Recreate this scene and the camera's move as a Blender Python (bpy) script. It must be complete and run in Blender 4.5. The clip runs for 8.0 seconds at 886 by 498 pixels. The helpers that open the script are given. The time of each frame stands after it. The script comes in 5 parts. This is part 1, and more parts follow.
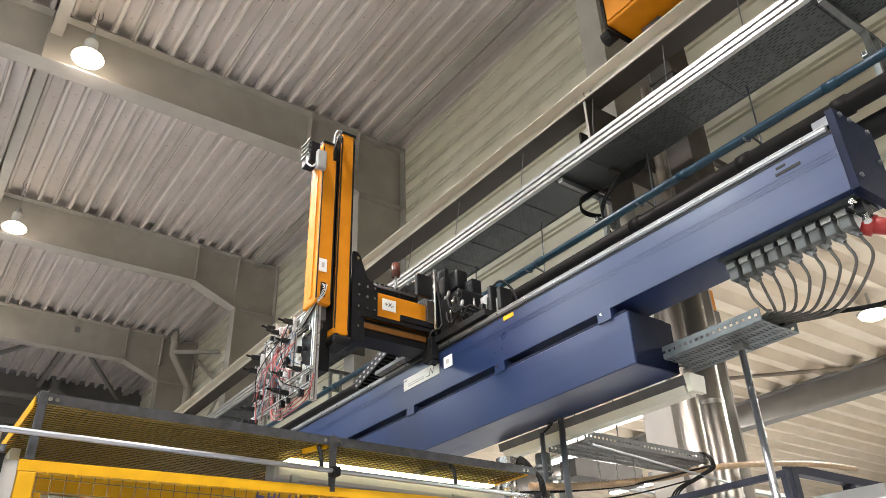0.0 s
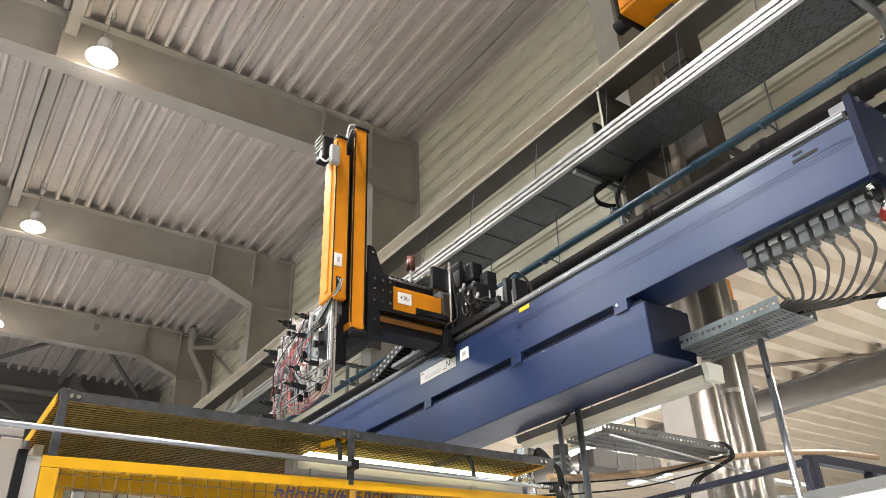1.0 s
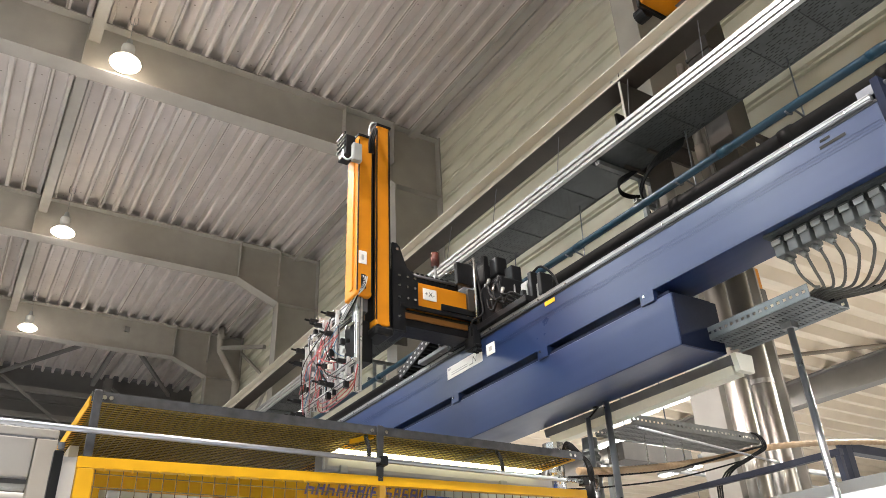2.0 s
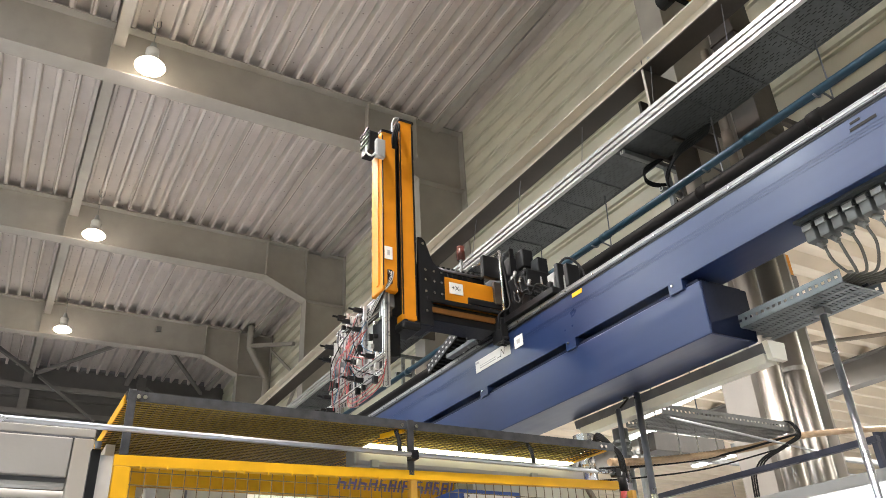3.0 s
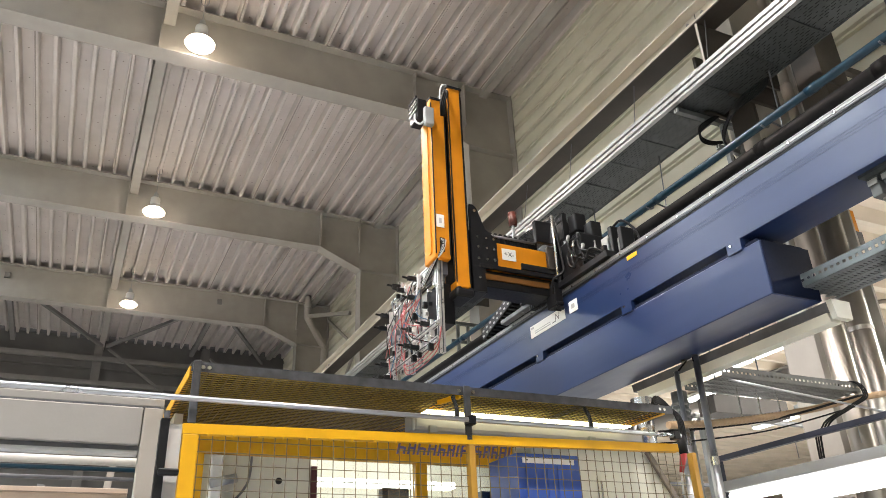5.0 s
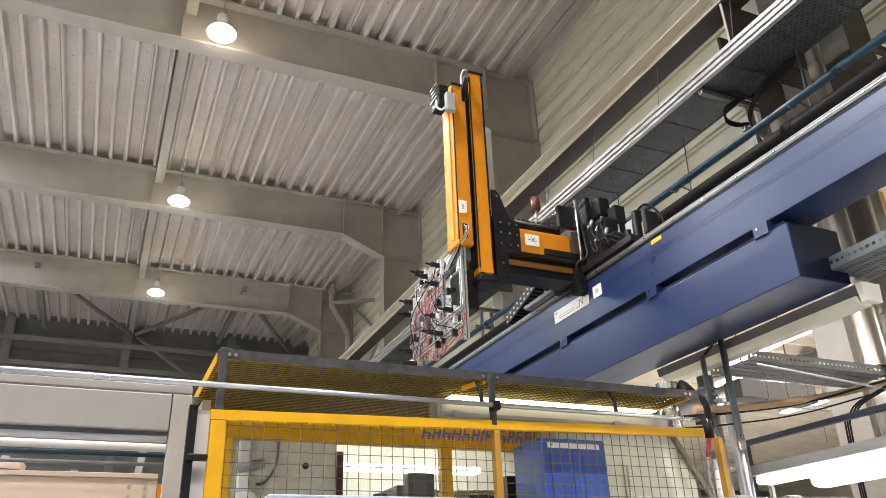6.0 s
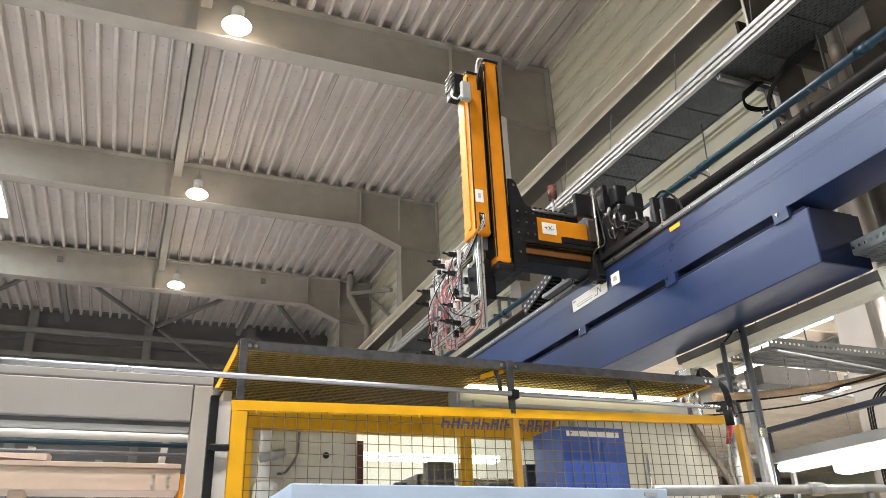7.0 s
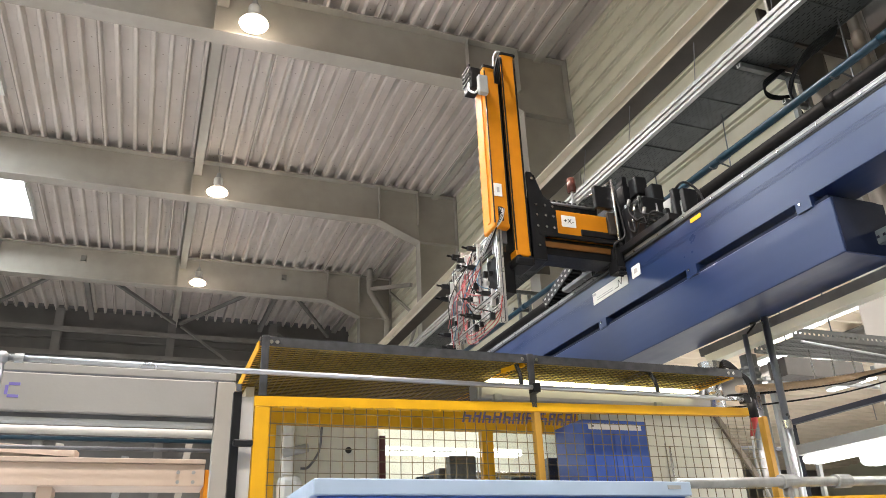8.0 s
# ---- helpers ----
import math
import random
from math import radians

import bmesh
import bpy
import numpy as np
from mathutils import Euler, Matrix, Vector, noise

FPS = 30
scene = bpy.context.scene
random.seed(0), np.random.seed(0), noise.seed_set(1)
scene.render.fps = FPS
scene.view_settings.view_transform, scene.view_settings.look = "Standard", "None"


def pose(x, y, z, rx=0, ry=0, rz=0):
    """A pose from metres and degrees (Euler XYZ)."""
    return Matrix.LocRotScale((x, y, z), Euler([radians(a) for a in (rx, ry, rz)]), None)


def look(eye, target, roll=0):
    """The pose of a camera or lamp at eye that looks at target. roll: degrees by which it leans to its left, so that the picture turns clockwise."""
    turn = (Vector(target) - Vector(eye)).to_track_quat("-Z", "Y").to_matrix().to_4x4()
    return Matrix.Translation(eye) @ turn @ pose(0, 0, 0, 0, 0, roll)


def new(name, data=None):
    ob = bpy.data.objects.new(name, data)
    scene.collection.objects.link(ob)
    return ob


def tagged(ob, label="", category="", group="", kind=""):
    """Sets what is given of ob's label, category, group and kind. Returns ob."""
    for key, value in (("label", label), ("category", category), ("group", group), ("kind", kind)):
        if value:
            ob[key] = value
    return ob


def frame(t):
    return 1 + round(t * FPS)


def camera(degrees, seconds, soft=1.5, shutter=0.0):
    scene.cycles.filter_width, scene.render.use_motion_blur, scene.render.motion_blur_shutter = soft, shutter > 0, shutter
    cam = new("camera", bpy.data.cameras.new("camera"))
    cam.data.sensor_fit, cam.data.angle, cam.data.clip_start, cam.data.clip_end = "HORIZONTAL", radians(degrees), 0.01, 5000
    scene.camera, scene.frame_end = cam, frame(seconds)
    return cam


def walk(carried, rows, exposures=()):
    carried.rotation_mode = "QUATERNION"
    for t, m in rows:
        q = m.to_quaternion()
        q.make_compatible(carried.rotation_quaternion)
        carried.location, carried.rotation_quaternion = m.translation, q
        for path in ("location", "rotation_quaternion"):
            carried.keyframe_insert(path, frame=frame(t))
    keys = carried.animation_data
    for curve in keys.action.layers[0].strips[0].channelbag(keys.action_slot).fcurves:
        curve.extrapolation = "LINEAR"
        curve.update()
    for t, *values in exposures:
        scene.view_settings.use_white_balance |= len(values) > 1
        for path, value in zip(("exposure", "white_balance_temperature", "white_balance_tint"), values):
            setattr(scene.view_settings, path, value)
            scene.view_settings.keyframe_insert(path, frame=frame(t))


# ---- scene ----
cam = camera(60.51, 8.0, soft=0.6)
PATH = [
    (0, (0, 0, 1.6), (1.0350, 1.3985, 2.5864), -2.07),
    (0.5, (0, 0, 1.6), (1.0247, 1.4120, 2.5779), -2.12),
    (1, (0, 0, 1.6), (1.0081, 1.4285, 2.5711), -2.30),
    (1.5, (0, 0, 1.6), (0.9846, 1.4481, 2.5663), -2.45),
    (3, (0, 0, 1.6), (0.9039, 1.5088, 2.5521), -2.94),
    (3.5, (0, 0, 1.6), (0.8775, 1.5329, 2.5382), -2.95),
    (4, (0, 0, 1.6), (0.8509, 1.5600, 2.5178), -2.76),
    (4.5, (0, 0, 1.6), (0.8249, 1.5849, 2.4987), -2.64),
    (6, (0, 0, 1.6), (0.7485, 1.6482, 2.4503), -2.22),
    (6.5, (0, 0, 1.6), (0.7298, 1.6630, 2.4377), -2.21),
    (7, (0, 0, 1.6), (0.7107, 1.6765, 2.4271), -2.27),
    (7.5, (0, 0, 1.6), (0.6905, 1.6884, 2.4202), -2.34),
    (8, (0, 0, 1.6), (0.6654, 1.7005, 2.4158), -2.36),
]
walk(cam, [(t, look(eye, target, roll)) for t, eye, target, roll in PATH])

# ---- world and light ----
world = bpy.data.worlds.new("sky")
scene.world = world
world.use_nodes = True
wn = world.node_tree
sky = wn.nodes.new("ShaderNodeTexSky")
sky.sky_type = "NISHITA"
sky.sun_disc = False
sky.sun_elevation, sky.sun_rotation = radians(38), radians(200)
wn.nodes["Background"].inputs["Strength"].default_value = 0.10
wn.links.new(sky.outputs[0], wn.nodes["Background"].inputs[0])
sun = new("sun", bpy.data.lights.new("sun", "SUN"))
sun.data.energy, sun.data.angle, sun.data.color = 2.0, radians(0.6), (1, 0.95, 0.87)
sun.matrix_world = look((0, 0, 40), (8, 20, 18))
scene.view_settings.exposure = 0.05

DAY = (0.86, 0.94, 1.0)
WARM = (1.0, 0.885, 0.825)


def area(name, m, sx, sy, watts, color):
    ob = new(name, bpy.data.lights.new(name, "AREA"))
    ob.data.shape, ob.data.size, ob.data.size_y, ob.data.energy, ob.data.color = "RECTANGLE", sx, sy, watts, color
    ob.matrix_world = m
    return ob


# ---- materials ----
def mat(name, color, rough=0.5, metal=0.0, vary=0.12, scale=6.0, stain=0.10, bump=0.03, spec=0.5, fine=60.0):
    m = bpy.data.materials.new(name)
    m.use_nodes = True
    nt = m.node_tree
    b = nt.nodes["Principled BSDF"]
    tc = nt.nodes.new("ShaderNodeTexCoord")
    n1 = nt.nodes.new("ShaderNodeTexNoise")
    n1.inputs["Scale"].default_value, n1.inputs["Detail"].default_value = scale, 6
    n2 = nt.nodes.new("ShaderNodeTexNoise")
    n2.inputs["Scale"].default_value, n2.inputs["Detail"].default_value = fine, 4
    big = nt.nodes.new("ShaderNodeTexNoise")
    big.inputs["Scale"].default_value, big.inputs["Detail"].default_value = scale * 0.18, 5
    for n in (n1, n2, big):
        nt.links.new(tc.outputs["Object"], n.inputs["Vector"])
    ramp = nt.nodes.new("ShaderNodeValToRGB")
    lo = [c * (1 - vary) for c in color]
    hi = [min(1, c * (1 + vary)) for c in color]
    ramp.color_ramp.elements[0].position, ramp.color_ramp.elements[1].position = 0.3, 0.7
    ramp.color_ramp.elements[0].color, ramp.color_ramp.elements[1].color = (*lo, 1), (*hi, 1)
    nt.links.new(n1.outputs["Fac"], ramp.inputs["Fac"])
    mix = nt.nodes.new("ShaderNodeMixRGB")
    mix.blend_type = "MULTIPLY"
    mr = nt.nodes.new("ShaderNodeMapRange")
    mr.inputs["From Min"].default_value, mr.inputs["From Max"].default_value = 0.42, 0.72
    mr.inputs["To Min"].default_value, mr.inputs["To Max"].default_value = 0.0, min(1, stain * 4)
    nt.links.new(big.outputs["Fac"], mr.inputs["Value"])
    nt.links.new(mr.outputs[0], mix.inputs["Fac"])
    nt.links.new(ramp.outputs["Color"], mix.inputs["Color1"])
    mix.inputs["Color2"].default_value = (0.72, 0.68, 0.60, 1)
    nt.links.new(mix.outputs["Color"], b.inputs["Base Color"])
    rr = nt.nodes.new("ShaderNodeMapRange")
    rr.inputs["To Min"].default_value, rr.inputs["To Max"].default_value = max(0.03, rough - 0.10), min(1, rough + 0.10)
    nt.links.new(n2.outputs["Fac"], rr.inputs["Value"])
    nt.links.new(rr.outputs[0], b.inputs["Roughness"])
    b.inputs["Metallic"].default_value = metal
    b.inputs["Specular IOR Level"].default_value = spec
    bp = nt.nodes.new("ShaderNodeBump")
    bp.inputs["Strength"].default_value, bp.inputs["Distance"].default_value = bump, 0.01
    nt.links.new(n2.outputs["Fac"], bp.inputs["Height"])
    nt.links.new(bp.outputs[0], b.inputs["Normal"])
    return m


def glow(name, color, strength):
    m = bpy.data.materials.new(name)
    m.use_nodes = True
    b = m.node_tree.nodes["Principled BSDF"]
    b.inputs["Base Color"].default_value = (*color, 1)
    b.inputs["Emission Color"].default_value = (*color, 1)
    b.inputs["Emission Strength"].default_value = strength
    return m


STEEL_PAINT = mat("beige_steel_paint", (0.36, 0.335, 0.298), 0.55, vary=0.07, scale=3, stain=0.12)
RUNWAY_PAINT = mat("cream_runway_paint", (0.54, 0.50, 0.42), 0.5, vary=0.08, scale=3, stain=0.14)
DECK = mat("roof_deck_coating", (0.61, 0.56, 0.525), 0.5, vary=0.06, scale=2.0, stain=0.14)
_nt = DECK.node_tree
_pb = _nt.nodes["Principled BSDF"]
_old = _pb.inputs["Base Color"].links[0].from_socket
_tc = _nt.nodes.new("ShaderNodeTexCoord")
_sep = _nt.nodes.new("ShaderNodeSeparateXYZ")
_nt.links.new(_tc.outputs["Object"], _sep.inputs[0])


def _math(op, a, v=None):
    n = _nt.nodes.new("ShaderNodeMath")
    n.operation = op
    for i, s in enumerate((a, v)):
        if s is None:
            continue
        if isinstance(s, (int, float)):
            n.inputs[i].default_value = s
        else:
            _nt.links.new(s, n.inputs[i])
    return n.outputs[0]


def _tint(prev, fac, color):
    n = _nt.nodes.new("ShaderNodeMixRGB")
    n.blend_type = "MULTIPLY"
    _nt.links.new(fac, n.inputs["Fac"])
    _nt.links.new(prev, n.inputs["Color1"])
    n.inputs["Color2"].default_value = (*color, 1)
    return n.outputs["Color"]


_x0 = _math("ADD", _sep.outputs["X"], 14.148)
_fx = _math("SUBTRACT", _math("FRACT", _math("DIVIDE", _x0, 0.2762)), 0.33)
_wr = _nt.nodes.new("ShaderNodeTexWhiteNoise")
_wr.noise_dimensions = "1D"
_nt.links.new(_math("FLOOR", _math("DIVIDE", _x0, 0.2762)), _wr.inputs["W"])
_fy = _math("SUBTRACT", _math("FRACT", _math("ADD", _math("DIVIDE", _math("ADD", _sep.outputs["Y"], 20.0), 0.80), _wr.outputs["Value"])), 0.5)
_r2 = _math("ADD", _math("POWER", _math("MULTIPLY", _fx, 0.2762), 2), _math("POWER", _math("MULTIPLY", _fy, 0.80), 2))
_dot = _math("MULTIPLY", _math("LESS_THAN", _r2, 0.013 ** 2), 0.7)
_wn = _nt.nodes.new("ShaderNodeTexWhiteNoise")
_wn.noise_dimensions = "1D"
_nt.links.new(_math("FLOOR", _math("DIVIDE", _x0, 1.381)), _wn.inputs["W"])
_sheet = _math("MULTIPLY", _wn.outputs["Value"], 0.35)
_fs = _math("FRACT", _math("DIVIDE", _x0, 1.381))
_seam = _math("MULTIPLY", _math("LESS_THAN", _math("ABSOLUTE", _math("SUBTRACT", _fs, 0.152)), 0.008), 0.75)
_col = _tint(_old, _sheet, (0.80, 0.78, 0.75))
_col = _tint(_col, _seam, (0.35, 0.33, 0.30))
_col = _tint(_col, _dot, (0.25, 0.22, 0.20))
_nt.links.new(_col, _pb.inputs["Base Color"])
WALL = mat("pale_cladding", (0.63, 0.60, 0.485), 0.5, vary=0.06, scale=2, stain=0.12)
# cladding darkened in colour for the unlit end bay
WALL_SHADED = mat("shaded_end_cladding", (0.13, 0.125, 0.12), 0.6, vary=0.1, scale=2, stain=0.15)
WHITE_DECK = mat("cream_roof_deck", (0.74, 0.65, 0.53), 0.5, vary=0.06, scale=2, stain=0.12)
CONCRETE = mat("concrete_floor", (0.40, 0.41, 0.425), 0.5, vary=0.15, scale=1.2, stain=0.15, bump=0.1)
BLUE = mat("navy_blue_paint", (0.014, 0.029, 0.088), 0.32, vary=0.06, scale=3, stain=0.03, bump=0.0, fine=3.0, spec=0.5)
# the pressed sheet is slightly wavy, in long streaks along its length
_bn = BLUE.node_tree
_bt, _bm, _bw, _bb = (_bn.nodes.new(k) for k in ("ShaderNodeTexCoord", "ShaderNodeMapping", "ShaderNodeTexNoise", "ShaderNodeBump"))
_bm.inputs["Scale"].default_value = (9.0, 1.1, 9.0)
_bw.inputs["Scale"].default_value, _bw.inputs["Detail"].default_value = 1.0, 1
_bb.inputs["Strength"].default_value, _bb.inputs["Distance"].default_value = 0.20, 0.012
_bn.links.new(_bt.outputs["Object"], _bm.inputs["Vector"])
_bn.links.new(_bm.outputs[0], _bw.inputs["Vector"])
_bn.links.new(_bw.outputs["Fac"], _bb.inputs["Height"])
_bn.links.new(_bb.outputs[0], _bn.nodes["Principled BSDF"].inputs["Normal"])
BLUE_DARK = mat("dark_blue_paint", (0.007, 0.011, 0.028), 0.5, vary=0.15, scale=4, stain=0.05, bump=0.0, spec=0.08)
ORANGE = mat("orange_yellow_paint", (0.60, 0.22, 0.005), 0.48, vary=0.08, scale=7, stain=0.14, spec=0.3, bump=0.0)
YELLOW = mat("yellow_paint", (0.80, 0.42, 0.008), 0.45, vary=0.08, scale=8, stain=0.16, spec=0.35)
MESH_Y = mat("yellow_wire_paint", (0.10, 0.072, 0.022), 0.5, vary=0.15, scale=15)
MESH_D = mat("dull_wire", (0.16, 0.13, 0.07), 0.5, vary=0.2, scale=15)
BLACK = mat("black_anodised", (0.009, 0.0095, 0.011), 0.42, vary=0.25, scale=9, spec=0.25)
RUBBER = mat("black_rubber", (0.009, 0.009, 0.0095), 0.55, vary=0.25, scale=9, spec=0.18)
GREY_HOSE = mat("grey_cable_jacket", (0.10, 0.095, 0.085), 0.5, vary=0.2, scale=20)
ALU = mat("aluminium_profile", (0.42, 0.42, 0.42), 0.42, 0.8, vary=0.06, scale=12)
CHROME = mat("polished_steel_tube", (0.62, 0.62, 0.62), 0.22, 1.0, vary=0.10, scale=9)
GALV = mat("galvanised_steel", (0.30, 0.31, 0.31), 0.48, 0.6, vary=0.18, scale=18, stain=0.15)
POLE = mat("worn_zinc_tube", (0.37, 0.38, 0.40), 0.30, 0.85, vary=0.08, scale=4, stain=0.03, bump=0.0, fine=6.0)
GALV_DARK = mat("dark_galvanised_sheet", (0.055, 0.062, 0.062), 0.5, 0.3, vary=0.15, scale=14)
DARK_STEEL = mat("dark_grey_steel", (0.12, 0.125, 0.14), 0.45, 0.3, vary=0.2, scale=10)
WHITE = mat("white_enamel", (0.55, 0.545, 0.525), 0.4, vary=0.05, scale=5, stain=0.10)
CREAM = mat("cream_enamel", (0.72, 0.71, 0.61), 0.4, vary=0.05, scale=4, stain=0.08)
BEIGE = mat("beige_machine_paint", (0.50, 0.395, 0.32), 0.45, vary=0.06, scale=4, stain=0.10)
LABEL = mat("white_label", (0.80, 0.80, 0.78), 0.35, vary=0.03, scale=9, stain=0.05)
INK = mat("black_ink", (0.03, 0.03, 0.035), 0.5, vary=0.1)
INK_GREY = mat("grey_ink", (0.42, 0.42, 0.43), 0.5, vary=0.1)
INK_BLUE = mat("blue_lettering", (0.16, 0.13, 0.42), 0.45, vary=0.08)
FRAME_BLUE = mat("blue_grey_frame_paint", (0.035, 0.04, 0.06), 0.45, vary=0.15, scale=8, spec=0.3)
STAINLESS = mat("stainless_duct_sheet", (0.36, 0.335, 0.30), 0.40, 1.0, vary=0.08, scale=3, stain=0.08, bump=0.0, fine=4.0)
# fence yellow with the posts' backlit shade put into its colour, plus stains
YELLOW_BACKLIT = mat("backlit_yellow_paint", (0.45, 0.24, 0.03), 0.5, vary=0.12, scale=9, stain=0.2)
ZINC_BLUE = mat("blue_grey_zinc_sheet", (0.17, 0.19, 0.20), 0.42, 0.5, vary=0.12, scale=14)
FRAME_STEEL = mat("dark_mill_steel", (0.07, 0.072, 0.078), 0.42, 0.4, vary=0.3, scale=22, stain=0.15)
BOX_BLUE = mat("cobalt_blue_paint", (0.035, 0.10, 0.42), 0.38, vary=0.08, scale=6)
PALE_BLUE = mat("pale_blue_paint", (0.36, 0.46, 0.60), 0.4, vary=0.05, scale=6)
PIPE_BLUE = mat("petrol_blue_pipe", (0.006, 0.030, 0.052), 0.33, vary=0.12, scale=8, spec=0.3)
RED = mat("red_plastic", (0.34, 0.025, 0.025), 0.4, vary=0.1, scale=12)
RED_HOSE = mat("red_pneumatic_hose", (0.40, 0.085, 0.09), 0.35, vary=0.15, scale=12)
BLUE_HOSE = mat("blue_pneumatic_hose", (0.05, 0.16, 0.28), 0.35, vary=0.15, scale=12)
CLEAR_HOSE = mat("grey_pneumatic_hose", (0.45, 0.46, 0.46), 0.35, vary=0.12, scale=12)
LAMP_RED = mat("smoked_red_lens", (0.10, 0.03, 0.022), 0.25, vary=0.1)
COPPER = mat("tan_corrugated_hose", (0.42, 0.29, 0.17), 0.45, vary=0.1, scale=20)
HOOD_WHITE = mat("dull_white_sheet", (0.32, 0.31, 0.295), 0.45, vary=0.06, scale=3, stain=0.12)
PLASTIC_GREY = mat("grey_plastic", (0.30, 0.31, 0.305), 0.45, vary=0.06, scale=8)
# beige steel darkened for the unlit end bay; also the second hall's grey beam
GREY_SHADED_STEEL = mat("grey_and_shaded_steel", (0.20, 0.19, 0.18), 0.6, vary=0.1, scale=3)
BROWN = mat("weathered_fascia", (0.22, 0.185, 0.15), 0.6, vary=0.15, scale=3, stain=0.2)
LAMP_WARM = glow("lamp_glow", (1.0, 0.88, 0.68), 22.0)
TUBE = glow("fluorescent_glow", (0.97, 0.99, 1.0), 5.0)
BROWN_ORANGE = mat("dull_orange_paint", (0.17, 0.07, 0.012), 0.5, vary=0.15)
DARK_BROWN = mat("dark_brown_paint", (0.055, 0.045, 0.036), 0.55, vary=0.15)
TRAY_DARK = mat("dull_zinc_sheet", (0.15, 0.155, 0.15), 0.5, 0.4, vary=0.15, scale=14)
HOOD = mat("dark_grey_plastic", (0.12, 0.13, 0.13), 0.45, vary=0.1)
GRIP_ALU = mat("bright_aluminium", (0.72, 0.72, 0.72), 0.3, 0.75, vary=0.06, scale=12)
OXBLOOD = mat("dark_red_rubber", (0.10, 0.02, 0.025), 0.5)
PANE_REFLECTION = glow("pane_reflection_glow", (1.0, 1.0, 0.97), 3.2)
TUBE_SOFT = glow("soft_tube_glow", (1.0, 0.93, 0.58), 4.5)
SKYLIGHT = glow("skylight_glow", (0.90, 0.96, 1.0), 9.0)

SHEET = bpy.data.materials.new("translucent_yellow_sheet")
SHEET.use_nodes = True
_nt = SHEET.node_tree
_out = _nt.nodes["Material Output"]
_d, _t, _m = _nt.nodes.new("ShaderNodeBsdfDiffuse"), _nt.nodes.new("ShaderNodeBsdfTranslucent"), _nt.nodes.new("ShaderNodeMixShader")
_n, _r = _nt.nodes.new("ShaderNodeTexNoise"), _nt.nodes.new("ShaderNodeValToRGB")
_n.inputs["Scale"].default_value = 5
_r.color_ramp.elements[0].color, _r.color_ramp.elements[1].color = (0.30, 0.24, 0.085, 1), (0.42, 0.335, 0.125, 1)
_nt.links.new(_n.outputs["Fac"], _r.inputs["Fac"])
for _s in (_d, _t):
    _nt.links.new(_r.outputs["Color"], _s.inputs["Color"])
_m.inputs["Fac"].default_value = 0.35
_nt.links.new(_d.outputs[0], _m.inputs[1])
_nt.links.new(_t.outputs[0], _m.inputs[2])
_nt.links.new(_m.outputs[0], _out.inputs["Surface"])

GLASS = bpy.data.materials.new("window_glass")
GLASS.use_nodes = True
_b = GLASS.node_tree.nodes["Principled BSDF"]
_b.inputs["Base Color"].default_value = (0.9, 0.95, 0.93, 1)
_b.inputs["Transmission Weight"].default_value = 1.0
_b.inputs["Roughness"].default_value = 0.03
_b.inputs["IOR"].default_value = 1.45


# ---- mesh helpers ----
def thing(name, label, category, at=(0, 0, 0), group="", kind=""):
    ob = new(name)
    ob.empty_display_size = 0.1
    ob.location = at
    return tagged(ob, label, category, group, kind)


def mesh_of(name, bm, material, smooth=False):
    me = bpy.data.meshes.new(name)
    bm.to_mesh(me)
    bm.free()
    if smooth:
        for p in me.polygons:
            p.use_smooth = True
    me.materials.append(material)
    return me


def part(name, bm, material, parent, label="", smooth=False):
    ob = new(name, mesh_of(name, bm, material, smooth))
    ob.parent = parent
    if parent is not None:
        ob.matrix_parent_inverse = Matrix.Translation(-(parent.matrix_basis.translation if parent.parent is None else Vector((0, 0, 0))))
        if parent.parent is not None:
            ob.matrix_parent_inverse = Matrix.Identity(4)
    if label:
        ob["label"] = label
    return ob


def solo(name, bm, material, label, category, group="", kind="", smooth=False):
    return tagged(new(name, mesh_of(name, bm, material, smooth)), label, category, group, kind)


def add_box(bm, x0, x1, y0, y1, z0, z1, bevel=0.0, m=None):
    r = bmesh.ops.create_cube(bm, size=1)
    vs = r["verts"]
    for v in vs:
        v.co = Vector((x0 + (v.co.x + 0.5) * (x1 - x0), y0 + (v.co.y + 0.5) * (y1 - y0), z0 + (v.co.z + 0.5) * (z1 - z0)))
    if bevel:
        es = list({e for v in vs for e in v.link_edges})
        out = bmesh.ops.bevel(bm, geom=es, offset=bevel, segments=2, affect="EDGES", profile=0.5)
        vs = list({v for f in out["faces"] for v in f.verts} | {v for v in vs if v.is_valid})
    if m is not None:
        bmesh.ops.transform(bm, matrix=m, verts=[v for v in vs if v.is_valid])
    return bm


def box(x0, x1, y0, y1, z0, z1, bevel=0.0):
    return add_box(bmesh.new(), x0, x1, y0, y1, z0, z1, bevel)


def add_rod(bm, a, b, r, seg=12, r2=None):
    a, b = Vector(a), Vector(b)
    d = b - a
    q = d.to_track_quat("Z", "Y").to_matrix().to_4x4()
    bmesh.ops.create_cone(bm, cap_ends=True, segments=seg, radius1=r, radius2=r if r2 is None else r2, depth=d.length,
                          matrix=Matrix.Translation((a + b) / 2) @ q)
    return bm


def rod(a, b, r, seg=12, r2=None):
    return add_rod(bmesh.new(), a, b, r, seg, r2)


